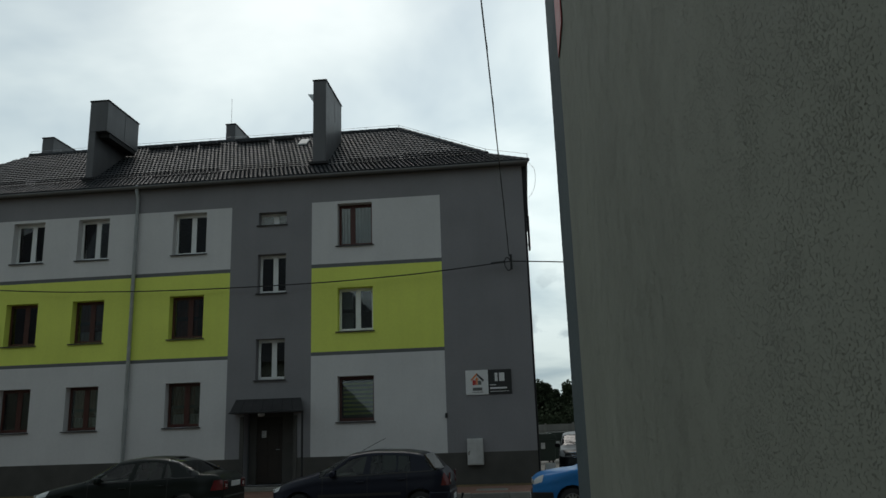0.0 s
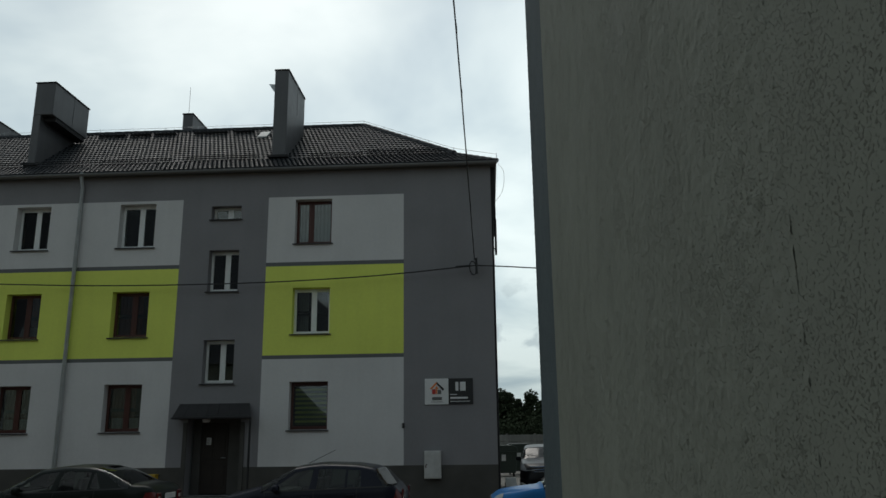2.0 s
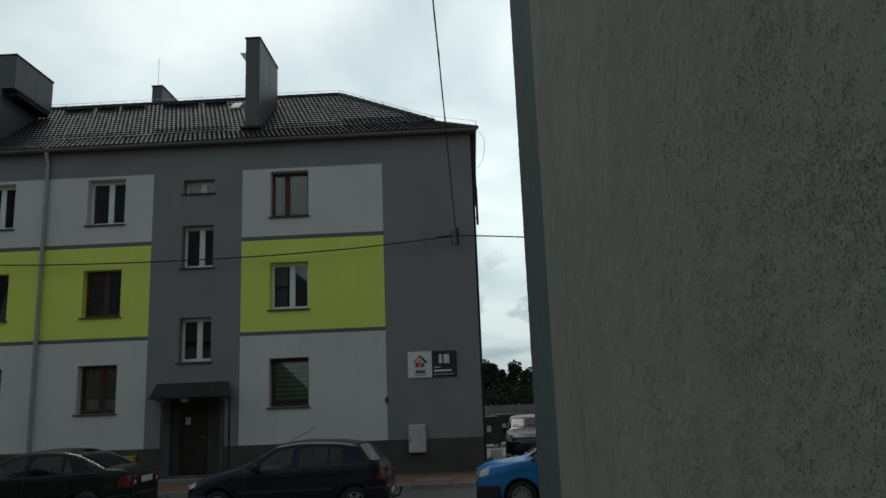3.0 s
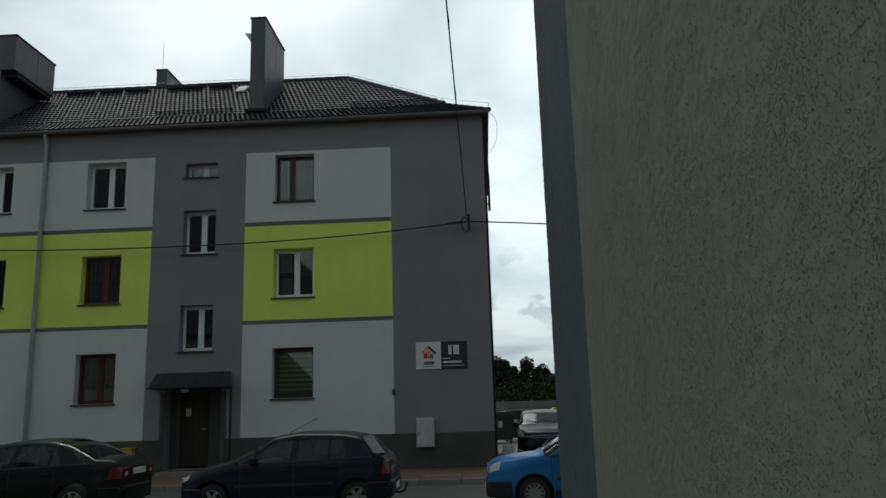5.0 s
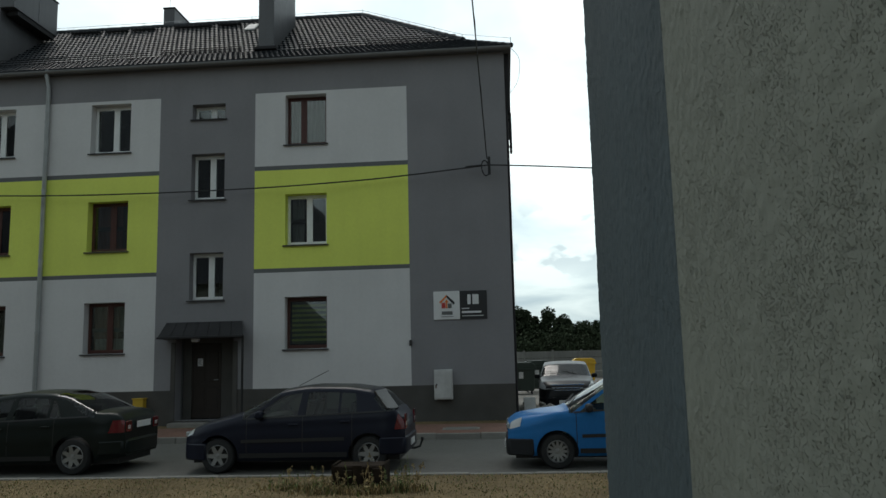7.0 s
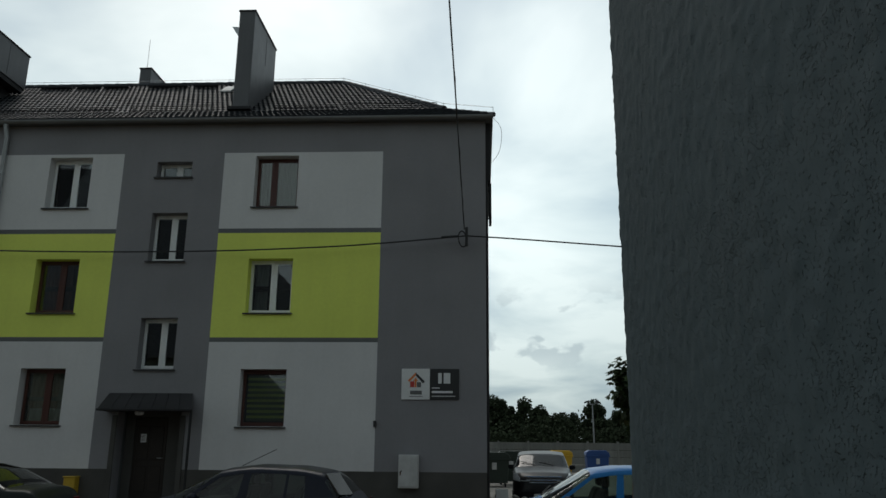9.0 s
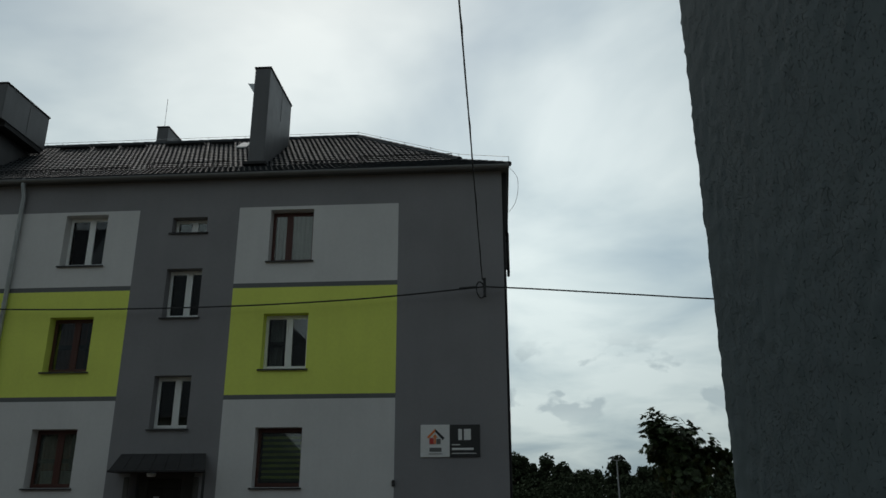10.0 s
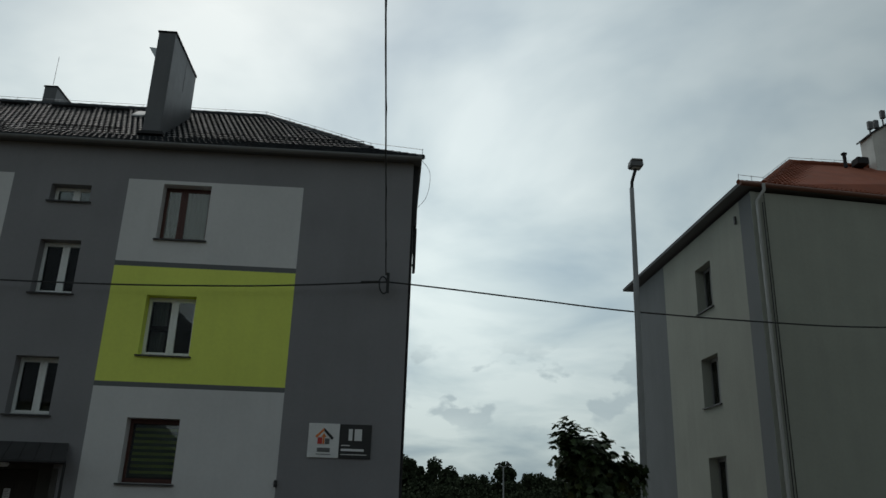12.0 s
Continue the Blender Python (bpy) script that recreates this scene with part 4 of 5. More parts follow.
def car(name, label, m, spec, body_mat, category="car"):
    """Local x runs from the nose to the tail, y to the car's right, z up from the road."""
    L, W = spec["length"], spec["width"] / 2
    top, belt = spec["top"], spec["belt"]
    ws0, ws1, bl0, bl1 = spec["glass"]          # windscreen foot and head, back light head and foot
    R, wheels = spec["wheel"], spec["axles"]
    low, NS = 0.20, 17
    soft = spec.get("soft_tail", 0.0)
    car_ob = thing(name, label, category, "parked cars", at=m)
    T = lambda x: smooth_line(top, x)

    def plan(x):
        a, b = max(0.0, 1 - x / 0.55), max(0.0, 1 - (L - x) / (0.45 + 0.3 * soft))
        return W * (1 - 0.24 * a ** 2.2 - (0.13 + 0.14 * soft) * b ** 2.4)

    def section(x):
        """Half section as (y, z), sill to roof middle. The first NS points are the body side."""
        w, t = plan(x), T(x)
        bz = min(lerp_line(belt, x), t - 0.05)
        cabin = max(0.0, t - bz - 0.05)
        lift = low + 0.06 * max(0, 1 - x / 0.5) + 0.08 * max(0, 1 - (L - x) / 0.6)
        side = [(w * 0.90, lift), (w * 0.965, lift + 0.05)]
        for i in range(1, NS - 1):
            f = i / (NS - 2)
            side.append((w * lerp_line(((0, 0.965), (0.22, 0.992), (0.45, 1.0), (0.62, 0.997), (0.72, 0.985), (0.90, 0.982), (1.0, 0.955)), f), lift + 0.05 + (bz - lift - 0.05) * f))
        wr = w * 0.955 - min(0.26 * cabin + 0.02, 0.16)
        z1 = t - min(0.07, 0.5 * (t - bz))
        for f in (0.33, 0.67, 1.0):
            side.append((w * 0.955 + (wr - w * 0.955) * f, bz + (z1 - bz) * f))
        side += [(wr * 0.93, t - min(0.025, 0.3 * (t - bz))), (wr * 0.72, t - 0.004), (wr * 0.38, t + 0.012), (0.0, t + 0.016)]
        return side

    n = int(L / 0.04)
    xs = [L * i / n for i in range(n + 1)]
    secs = [section(x) for x in xs]
    k = len(secs[0])
    body, cabin = Geo(), Geo()
    full = [[(x, -y, z) for y, z in s] + [(x, y, z) for y, z in s[-2::-1]] for x, s in zip(xs, secs)]
    for row in full:
        for j, (x, y, z) in enumerate(row):
            if abs(y) > 0.7 * W and min(j, len(row) - 1 - j) < NS - 1:
                for ax in wheels:
                    dx, dz = x - ax, z - R
                    d = math.hypot(dx, dz)
                    ra = R + 0.055
                    if 0.02 < d and abs(d - ra) < 0.030:
                        row[j] = (ax + dx * ra / d, y, R + dz * ra / d)
    cols = len(full[0])
    for i in range(n):
        for j in range(cols - 1):
            jj = j if j < k - 1 else cols - 2 - j
            q = [full[i][j], full[i + 1][j], full[i + 1][j + 1], full[i][j + 1]]
            c = sum((Vector(p) for p in q), Vector()) / 4
            if jj < NS - 1 and any(math.hypot(c.x - ax, c.z - R) < R + 0.053 for ax in wheels):
                continue
            xm = c.x
            glassy = (NS - 1 <= jj < NS + 2 and ws0 + 0.05 < xm < bl1 - 0.03 and T(xm) - lerp_line(belt, xm) > 0.09) or (jj >= NS + 2 and (ws0 + 0.04 < xm < ws1 or bl0 < xm < bl1))
            (cabin if glassy else body).face(q)
    for row in (full[0], full[-1]):
        body.face(row)
    part("body", body, body_mat, car_ob, smooth=True, weld=True)
    part("glasshouse", cabin, spec.get("glazing", M_CGLASS), car_ob, "tinted car glass", smooth=True, weld=True).visible_shadow = False

    def surf(x, z):
        s = section(x)
        for (y0, z0), (y1, z1) in zip(s, s[1:]):
            if z0 <= z <= z1 and z1 > z0:
                return y0 + (y1 - y0) * (z - z0) / (z1 - z0)
        return s[-4][0]

    def side_patch(pname, quad, mat, off=0.007, both=True, lab="", nu=8, nv=4):
        a, b, c, d = [Vector((p[0], 0, p[1])) for p in quad]
        for s in ((-1, 1) if both else (-1,)):
            g = Geo()
            grid = []
            for i in range(nu + 1):
                row = []
                for j in range(nv + 1):
                    p = a.lerp(b, i / nu).lerp(d.lerp(c, i / nu), j / nv)
                    z = min(p.z, T(p.x) - 0.03)
                    row.append((p.x, s * (surf(p.x, z) + off), z))
                grid.append(row)
            for i in range(nu):
                for j in range(nv):
                    g.face([grid[i][j], grid[i + 1][j], grid[i + 1][j + 1], grid[i][j + 1]])
            part(pname, g, mat, car_ob, lab, smooth=True, weld=True)

    bz = lambda x: lerp_line(belt, x)
    rail = lambda x: T(x) - 0.055
    # pillars and the frame over the doors
    side_patch("pillar", [(ws0 + 0.10, bz(ws0 + 0.10)), (ws0 + 0.20, bz(ws0 + 0.2)), (ws1 + 0.14, rail(ws1 + 0.14)), (ws1 + 0.02, rail(ws1 + 0.02))], body_mat)
    for x0, x1, x2, x3 in spec["pillars"]:
        side_patch("pillar", [(x0, bz(x0) - 0.01), (x1, bz(x1) - 0.01), (x3, rail(x3)), (x2, rail(x2))], body_mat)
    xs_r = [ws1 + (bl0 - ws1) * i / 5 for i in range(6)]
    for a, b in zip(xs_r, xs_r[1:]):
        side_patch("roof_rail", [(a, rail(a) - 0.045), (b, rail(b) - 0.045), (b, rail(b) + 0.012), (a, rail(a) + 0.012)], body_mat, nu=3, nv=2)
    x0, x1 = ws0 + 0.12, spec["pillars"][-1][1]
    side_patch("belt_trim", [(x0, bz(x0) - 0.005), (x1, bz(x1) - 0.005), (x1, bz(x1) + 0.02), (x0, bz(x0) + 0.02)], M_TRIM, 0.010, nu=24, nv=1)
    for x in spec["seams"]:
        side_patch("door_seam", [(x - 0.006, 0.34), (x + 0.006, 0.34), (x + 0.006, bz(x) - 0.01), (x - 0.006, bz(x) - 0.01)], M_TRIM, 0.003, nu=1, nv=8)
    for x in spec["handles"]:
        z = bz(x) - 0.13
        for s in (-1, 1):
            y = s * (surf(x, z) + 0.018)
            part("door_handle", Geo().box(x - 0.08, x + 0.08, y - 0.014, y + 0.014, z - 0.016, z + 0.016), body_mat, car_ob, bevel=0.008)
    side_patch("sill_trim", [(wheels[0] + R + 0.08, 0.25), (wheels[1] - R - 0.08, 0.25), (wheels[1] - R - 0.08, 0.33), (wheels[0] + R + 0.08, 0.33)], M_TRIM, 0.008, nu=14, nv=2)
    side_patch("rub_strip", [(wheels[0] + R + 0.12, 0.50), (wheels[1] - R - 0.12, 0.52), (wheels[1] - R - 0.12, 0.575), (wheels[0] + R + 0.12, 0.555)], spec.get("strip", M_TRIM), 0.012, nu=14, nv=2)
    # bumpers follow the plan at both ends
    for nose in (True, False):
        pts = []
        span = 0.42
        for i in range(9):
            x = span * i / 8 if nose else L - span * i / 8
            pts.append((x, plan(x) + 0.018))
        end = -0.035 if nose else L + 0.035
        poly = [(x, -w) for x, w in reversed(pts)] + [(end, -pts[0][1] * 0.80), (end, pts[0][1] * 0.80)] + [(x, w) for x, w in pts]
        z0, z1 = (0.22, 0.50) if nose else (0.28, 0.56 + 0.04 * soft)
        part("front_bumper" if nose else "rear_bumper", Geo().prism(poly, z0, z1, "z"), spec.get("bumper", body_mat), car_ob, bevel=0.025 if nose else 0.025 + 0.04 * soft, smooth=True)
    # lamps
    hz = spec["head"]
    side_patch("headlight", [(0.02, hz[0]), (hz[2], hz[0] + 0.05), (hz[2] + 0.04, hz[1] + 0.03), (0.06, hz[1])], M_LAMP, 0.010, lab="clear headlight")
    tz = spec["tail"]
    side_patch("tail_light", [(L - tz[2], tz[0]), (L - 0.01, tz[0]), (L - 0.02, tz[1]), (L - tz[2] + 0.06, tz[1])], M_TAIL, 0.010, lab="red tail light")
    for s in (-1, 1):
        y0, y1 = sorted((s * plan(L) * 0.98, s * plan(L) * 0.66))
        part("tail_light", Geo().box(L - 0.01, L + 0.014, y0, y1, tz[0], tz[1] - 0.02), M_TAIL, car_ob, "red tail light", bevel=0.01)
        part("reversing_light", Geo().box(L - 0.005, L + 0.018, y0 + 0.05, y1 - 0.05, tz[0] + 0.05, tz[0] + 0.12), M_CLEAR, car_ob, bevel=0.006)
        y0, y1 = sorted((s * plan(0.02) * 0.97, s * plan(0.02) * 0.55))
        part("headlight", Geo().box(-0.012, 0.03, y0, y1, hz[0] + 0.01, min(hz[1] - 0.03, T(0.03) - 0.01)), M_LAMP, car_ob, "clear headlight", bevel=0.012)
    part("grille", Geo().box(-0.016, 0.02, -W * 0.42, W * 0.42, hz[0] - 0.04, min(hz[1] - 0.06, T(0.02) - 0.015)), M_TRIM, car_ob, "black grille", bevel=0.008)
    part("grille_bar", Geo().box(-0.024, 0.0, -W * 0.38, W * 0.38, hz[0] + 0.02, hz[0] + 0.05), M_CHROME, car_ob, bevel=0.005)
    for x, z, nm in ((-0.048, 0.36, "number_plate"), (L + 0.026 if spec.get("plate_up") else L + 0.04, spec.get("plate_up", 0.42), "number_plate")):
        part(nm, Geo().box(x - 0.006, x + 0.006, -0.26, 0.26, z - 0.055, z + 0.055), M_WHITE, car_ob, "white plate", bevel=0.004)
    # mirrors
    for s in (-1, 1):
        x, z = ws0 + 0.36, bz(ws0 + 0.36) + 0.06
        y = s * (surf(x, z - 0.02) + 0.10)
        mir = part("mirror", Geo().box(x - 0.05, x + 0.07, y - 0.09, y + 0.09, z - 0.06, z + 0.07), spec.get("mirror", body_mat), car_ob, bevel=0.03, smooth=True)
        part("mirror_arm", Geo().box(x - 0.02, x + 0.03, min(y, y - s * 0.14), max(y, y - s * 0.14), z - 0.07, z - 0.04), M_TRIM, mir)
    # wheels
    for ax in wheels:
        for s in (-1, 1):
            yo = s * (plan(ax) - 0.015)
            wh = new("wheel")
            wh.parent, wh.matrix_basis = car_ob, pose(ax, yo, R, 0, 0, 0 if s < 0 else 180)
            tyre = Geo().lathe([(R * 0.62, 0.02), (R * 0.66, 0.0), (R * 0.90, 0.004), (R * 0.985, 0.03), (R, 0.06), (R, 0.14), (R * 0.97, 0.17), (R * 0.62, 0.19)], (0, 0, 0), "y", 28)
            part("tyre", tyre, M_BLACK, wh, smooth=True)
            rim = Geo().lathe([(R * 0.64, 0.012), (R * 0.60, 0.004), (R * 0.575, 0.02), (R * 0.55, 0.07)], (0, 0, 0), "y", 28)
            for q in range(spec["spokes"]):
                a = 2 * math.pi * q / spec["spokes"]
                c, sn = math.cos(a), math.sin(a)
                wd = R * (0.09 if spec["spokes"] > 7 else 0.14)
                rim.face([(c * R * 0.10 - sn * wd, 0.018, sn * R * 0.10 + c * wd), (c * R * 0.58 - sn * wd * 0.7, 0.012, sn * R * 0.58 + c * wd * 0.7), (c * R * 0.58 + sn * wd * 0.7, 0.012, sn * R * 0.58 - c * wd * 0.7), (c * R * 0.10 + sn * wd, 0.018, sn * R * 0.10 - c * wd)])
            rim.lathe([(0.0, 0.006), (R * 0.15, 0.010), (R * 0.18, 0.03)], (0, 0, 0), "y", 14)
            part("rim", rim, M_ALU, wh, "silver wheel rim")
            part("brake_drum", Geo().lathe([(0.0, 0.075), (R * 0.56, 0.075), (R * 0.56, 0.18)], (0, 0, 0), "y", 20), M_TRIM, wh)
    # underside, wheel wells, seats, dashboard
    part("underbody", Geo().box(0.12, L - 0.12, -W + 0.26, W - 0.26, 0.16, 0.56), M_TRIM, car_ob)
    part("cabin_floor", Geo().box(ws0 + 0.1, bl1 - 0.25, -W + 0.12, W - 0.12, 0.57, 0.60), M_SEAT, car_ob)
    part("dashboard", Geo().box(ws0 + 0.18, ws0 + 0.55, -W * 0.80, W * 0.80, 0.60, bz(ws0 + 0.4) + 0.02), M_TRIM, car_ob, bevel=0.04)
    for x in spec["seats"]:
        for s in (-1, 1):
            y = s * W * 0.42
            sg = Geo().box(x - 0.45, x, y - 0.24, y + 0.24, 0.60, 0.72)
            sg.prism([(x - 0.06, 0.72), (x + 0.08, 0.72), (x + 0.22, 1.12), (x + 0.12, 1.14)], y - 0.23, y + 0.23, "y")
            seat = part("seat", sg, M_SEAT, car_ob, bevel=0.03)
            part("headrest", Geo().box(x + 0.15, x + 0.24, y - 0.12, y + 0.12, 1.15, 1.30), M_SEAT, seat, bevel=0.03)
    # wipers
    wy = Geo()
    for y in (-0.35, 0.2):
        p = ws0 + 0.08
        wy.tube([(p, y, T(p) + 0.03), (p + 0.16, y + 0.42, T(p + 0.16) + 0.03)], 0.010, 5)
    part("wiper", wy, M_TRIM, car_ob)
    return car_ob


HATCH = dict(length=3.80, width=1.66, wheel=0.29, axles=(0.62, 3.20), spokes=6,
             top=((0, 0.66), (0.05, 0.72), (0.35, 0.84), (0.95, 0.98), (1.68, 1.36), (2.15, 1.42), (2.85, 1.40), (3.25, 1.34), (3.42, 1.24), (3.68, 0.98), (3.78, 0.86), (3.80, 0.80)),
             belt=((0, 0.62), (0.95, 0.88), (2.2, 0.93), (3.2, 0.97), (3.8, 0.98)), glass=(0.98, 1.66, 3.30, 3.66),
             pillars=((1.98, 2.12, 2.06, 2.17), (2.68, 2.72, 2.70, 2.74), (3.00, 3.46, 2.98, 3.22)), seams=(1.12, 2.08, 2.92), handles=(1.92, 2.80),
             head=(0.60, 0.75, 0.15), tail=(0.68, 0.95, 0.17), seats=(1.95, 2.75))
NAVY = paint("navy_car_paint", (0.012, 0.014, 0.026))
hatch = car("hatchback_car", "dark navy hatchback car parked by the kerb", pose(-5.40, 17.98, 0.262), HATCH, NAVY)
part("tow_bar", Geo().tube([(3.7, 0.05, 0.30), (3.86, 0.05, 0.28), (3.96, 0.05, 0.31), (4.0, 0.05, 0.42)], 0.020, 8).lathe([(0.0, 0.47), (0.022, 0.465), (0.03, 0.44), (0.022, 0.415), (0.0, 0.41)], (4.0, 0.05, 0), "z", 10), M_TRIM, hatch, "black tow hook", smooth=True)
part("aerial", Geo().tube([(1.78, 0.1, 1.40), (2.32, 0.1, 1.66)], 0.006, 5), M_TRIM, hatch, "thin roof aerial")
back = Geo()
a, b, c, d = Vector((3.49, -0.77, 1.00)), Vector((3.66, -0.60, 1.00)), Vector((3.42, -0.50, 1.31)), Vector((3.26, -0.66, 1.29))
deep = Vector((-0.10, 0.09, -0.12))
back.face([a, b, c, d]).face([a + deep, d + deep, c + deep, b + deep])
for p, q in ((a, b), (b, c), (c, d), (d, a)):
    back.face([p, p + deep, q + deep, q])
part("rear_corner_glass", back, thin_glass("rear_window_glass", (0.3, 0.34, 0.33), 0.08, 2.6), hatch, "curved edge of the rear window", weld=True, at=pose(0.035, -0.035, 0.03)).visible_shadow = False

GREENBLACK = paint("dark_green_car_paint", (0.010, 0.014, 0.013))
SEDAN = dict(length=4.33, width=1.72, wheel=0.31, axles=(0.90, 3.50), spokes=7,
             top=((0, 0.66), (0.06, 0.72), (0.5, 0.83), (1.2, 0.95), (1.95, 1.36), (2.5, 1.42), (3.0, 1.40), (3.3, 1.33), (3.86, 1.06), (4.12, 1.05), (4.24, 1.0), (4.30, 0.93), (4.33, 0.84)),
             belt=((0, 0.62), (1.2, 0.88), (2.6, 0.93), (3.7, 0.98), (4.33, 0.93)), glass=(1.22, 1.95, 3.10, 3.86),
             pillars=((2.24, 2.36, 2.36, 2.45), (3.00, 3.05, 3.02, 3.07), (3.28, 3.75, 3.08, 3.28)), seams=(1.35, 2.32, 3.15), handles=(2.15, 3.0),
             head=(0.60, 0.74, 0.40), tail=(0.69, 0.90, 0.24), seats=(2.2, 3.05), plate_up=0.80, strip=GREENBLACK, soft_tail=1.0)
car("sedan_car", "black-green saloon car parked by the kerb", pose(-10.84, 18.02, 0.262), SEDAN, GREENBLACK)

CITY = dict(length=3.54, width=1.58, wheel=0.285, axles=(0.80, 3.08), spokes=12,
            top=((0, 0.70), (0.04, 0.78), (0.18, 0.85), (0.5, 0.90), (0.94, 0.945), (1.70, 1.40), (2.1, 1.45), (2.8, 1.46), (3.2, 1.43), (3.34, 1.32), (3.48, 1.0), (3.53, 0.86), (3.54, 0.80)),
            belt=((0, 0.64), (0.8, 0.88), (2.0, 0.96), (3.54, 1.03)), glass=(0.96, 1.68, 3.22, 3.46),
            pillars=((2.02, 2.14, 2.08, 2.17), (2.62, 2.72, 2.66, 2.74), (3.05, 3.38, 3.02, 3.26)), seams=(1.12, 2.08, 2.85), handles=(1.95, 2.75),
            head=(0.64, 0.80, 0.20), tail=(0.9, 1.4, 0.12), seats=(1.75, 2.6), bumper=M_TRIM, mirror=M_TRIM)
CITY["bumper"] = material("dark_grey_bumper", (0.024, 0.025, 0.028), 0.65, spec=0.2)
BLUE = paint("bright_blue_car_paint", (0.022, 0.16, 0.42))
car("city_car", "small bright blue city car parked by the kerb", pose(0.11, 17.96, 0.260), CITY, BLUE)

SUV = dict(length=4.55, width=1.74, wheel=0.35, axles=(0.92, 3.60), spokes=6,
           top=((0, 0.70), (0.06, 0.85), (0.35, 0.98), (1.15, 1.10), (1.85, 1.47), (2.4, 1.56), (3.4, 1.55), (4.0, 1.48), (4.2, 1.36), (4.45, 1.1), (4.55, 0.95)),
           belt=((0, 0.75), (1.1, 1.03), (4.55, 1.12)), glass=(1.16, 1.84, 4.02, 4.42),
           pillars=((2.25, 2.36, 2.32, 2.42), (3.1, 3.18, 3.14, 3.2), (3.7, 4.2, 3.7, 4.02)), seams=(1.3, 2.3, 3.25), handles=(2.15, 3.1),
           head=(0.74, 0.96, 0.45), tail=(0.9, 1.2, 0.2), seats=(2.2, 3.1), glazing=thin_glass("dark_car_glass", (0.10, 0.12, 0.12), 0.06, 1.4))
suv = car("suv_car", "dark off-road car parked in the yard facing the street", pose(1.93, 28.2, 0.30, 0, 0, 87), SUV, paint("black_suv_paint", (0.010, 0.010, 0.012), 0.12))
for z0, z1, w in ((0.86, 0.90, 0.52), (0.77, 0.80, 0.46), (0.70, 0.725, 0.40)):
    part("grille_strip", Geo().box(-0.035, -0.016, -w, w, z0, z1), M_CHROME, suv, "chrome grille strip", bevel=0.006)


# ---- cables and street lamp ----
cable = thing("overhead_cable", "black overhead cable crossing the street with a clamp", "cable")
M_CABLE = material("black_cable", (0.014, 0.014, 0.015), 0.6, var=0.1)


KNOT = Vector((-0.150, 23.85, 7.07))
SPAN_Y = KNOT.y
part("street_span", Geo().tube(sag_path([(-26, SPAN_Y, 7.9), (-16.88, SPAN_Y, 6.99), (-13.1, SPAN_Y, 6.75), (-9.9, SPAN_Y, 6.67), (-6.4, SPAN_Y, 6.68), (-3.7, SPAN_Y, 6.77), (-2.27, SPAN_Y, 6.86), (-0.95, SPAN_Y, 6.97), KNOT + Vector((0, 0, -0.03))]), 0.0185, 6), M_CABLE, cable, smooth=True)
part("street_span", Geo().tube(sag_path([KNOT + Vector((0, 0, -0.03)), (1.14, SPAN_Y, 6.95), (3.37, SPAN_Y, 6.77), (5.63, SPAN_Y, 6.60), (9.0, SPAN_Y, 6.49), (11.75, SPAN_Y, 6.50), (18, SPAN_Y, 6.8), (32, SPAN_Y, 8.4)]), 0.0185, 6), M_CABLE, cable, smooth=True)
lead = sag_path([KNOT + Vector((-0.055, 0, 0.14)), (-0.27, 14, 8.72), (-0.36, 8.0, 9.74), (-0.37, 6.9, 9.94)], 14)
part("wall_bracket", Geo().tube([(NX + 0.02, 6.6, 9.98), (-0.37, 6.9, 9.96)], 0.02, 6), M_ZINC, cable, "steel bracket on the house wall")
part("anchor_hook", Geo().tube([KNOT + Vector((0.0, 0.0, 0.10)), KNOT + Vector((0.0, 0.12, 0.12)), KNOT + Vector((0.0, 0.25, 0.12))], 0.016, 6), M_ZINC, cable, "steel hook in the facade")
part("house_lead", Geo().tube(lead, 0.013, 6), M_CABLE, cable, "cable leading to the house", smooth=True)
tw = Geo()
twist = [p + 0.014 * Vector((math.cos(i * 2.1), 0, math.sin(i * 2.1))) for i, p in enumerate(lead)]
tw.tube(twist, 0.008, 5)
part("second_strand", tw, M_CABLE, cable, smooth=True)
part("clamp", Geo().box(KNOT.x - 0.034, KNOT.x + 0.034, KNOT.y - 0.03, KNOT.y + 0.03, KNOT.z - 0.29, KNOT.z + 0.19), M_CABLE, cable, "black hanging clamp", bevel=0.008)
part("cable_loop", Geo().tube([KNOT + Vector((-0.10 - 0.10 * math.cos(a), 0.0, -0.11 + 0.20 * math.sin(a) + 0.04 * math.cos(a))) for a in np.linspace(-0.3, 5.9, 18)], 0.018, 6), M_CABLE, cable, smooth=True)
part("splice", Geo().tube([KNOT + Vector((-0.62, 0, -0.065)), KNOT + Vector((-0.20, 0, -0.038))], 0.032, 8), M_CABLE, cable, "thick splice sleeve")

lamp = thing("street_lamp", "tall grey street lamp with a flat head by the red-roofed house", "street lamp")
M_POLE = material("galvanised_lamp_pole", (0.27, 0.275, 0.28), 0.5, metal=0.5, var=0.12, var_scale=2)
part("pole", Geo().tube([(5.06, 22.0, 0.3), (5.09, 22.0, 3.3), (5.13, 22.0, 6.9), (5.14, 22.0, 8.92)], [0.080, 0.070, 0.056, 0.048], 14), M_POLE, lamp, smooth=True)
part("arm", Geo().tube([(5.14, 22.0, 8.88), (5.15, 21.99, 9.08), (5.22, 21.9, 9.36)], 0.036, 10), M_SILL, lamp, "dark bent arm", smooth=True)
part("lamp_head", Geo().prism([(5.09, 9.37), (5.35, 9.37), (5.37, 9.43), (5.36, 9.52), (5.09, 9.52), (5.07, 9.43)], 21.78, 22.02, "y"), M_CHIM, lamp, "boxy dark grey lamp head", bevel=0.02)
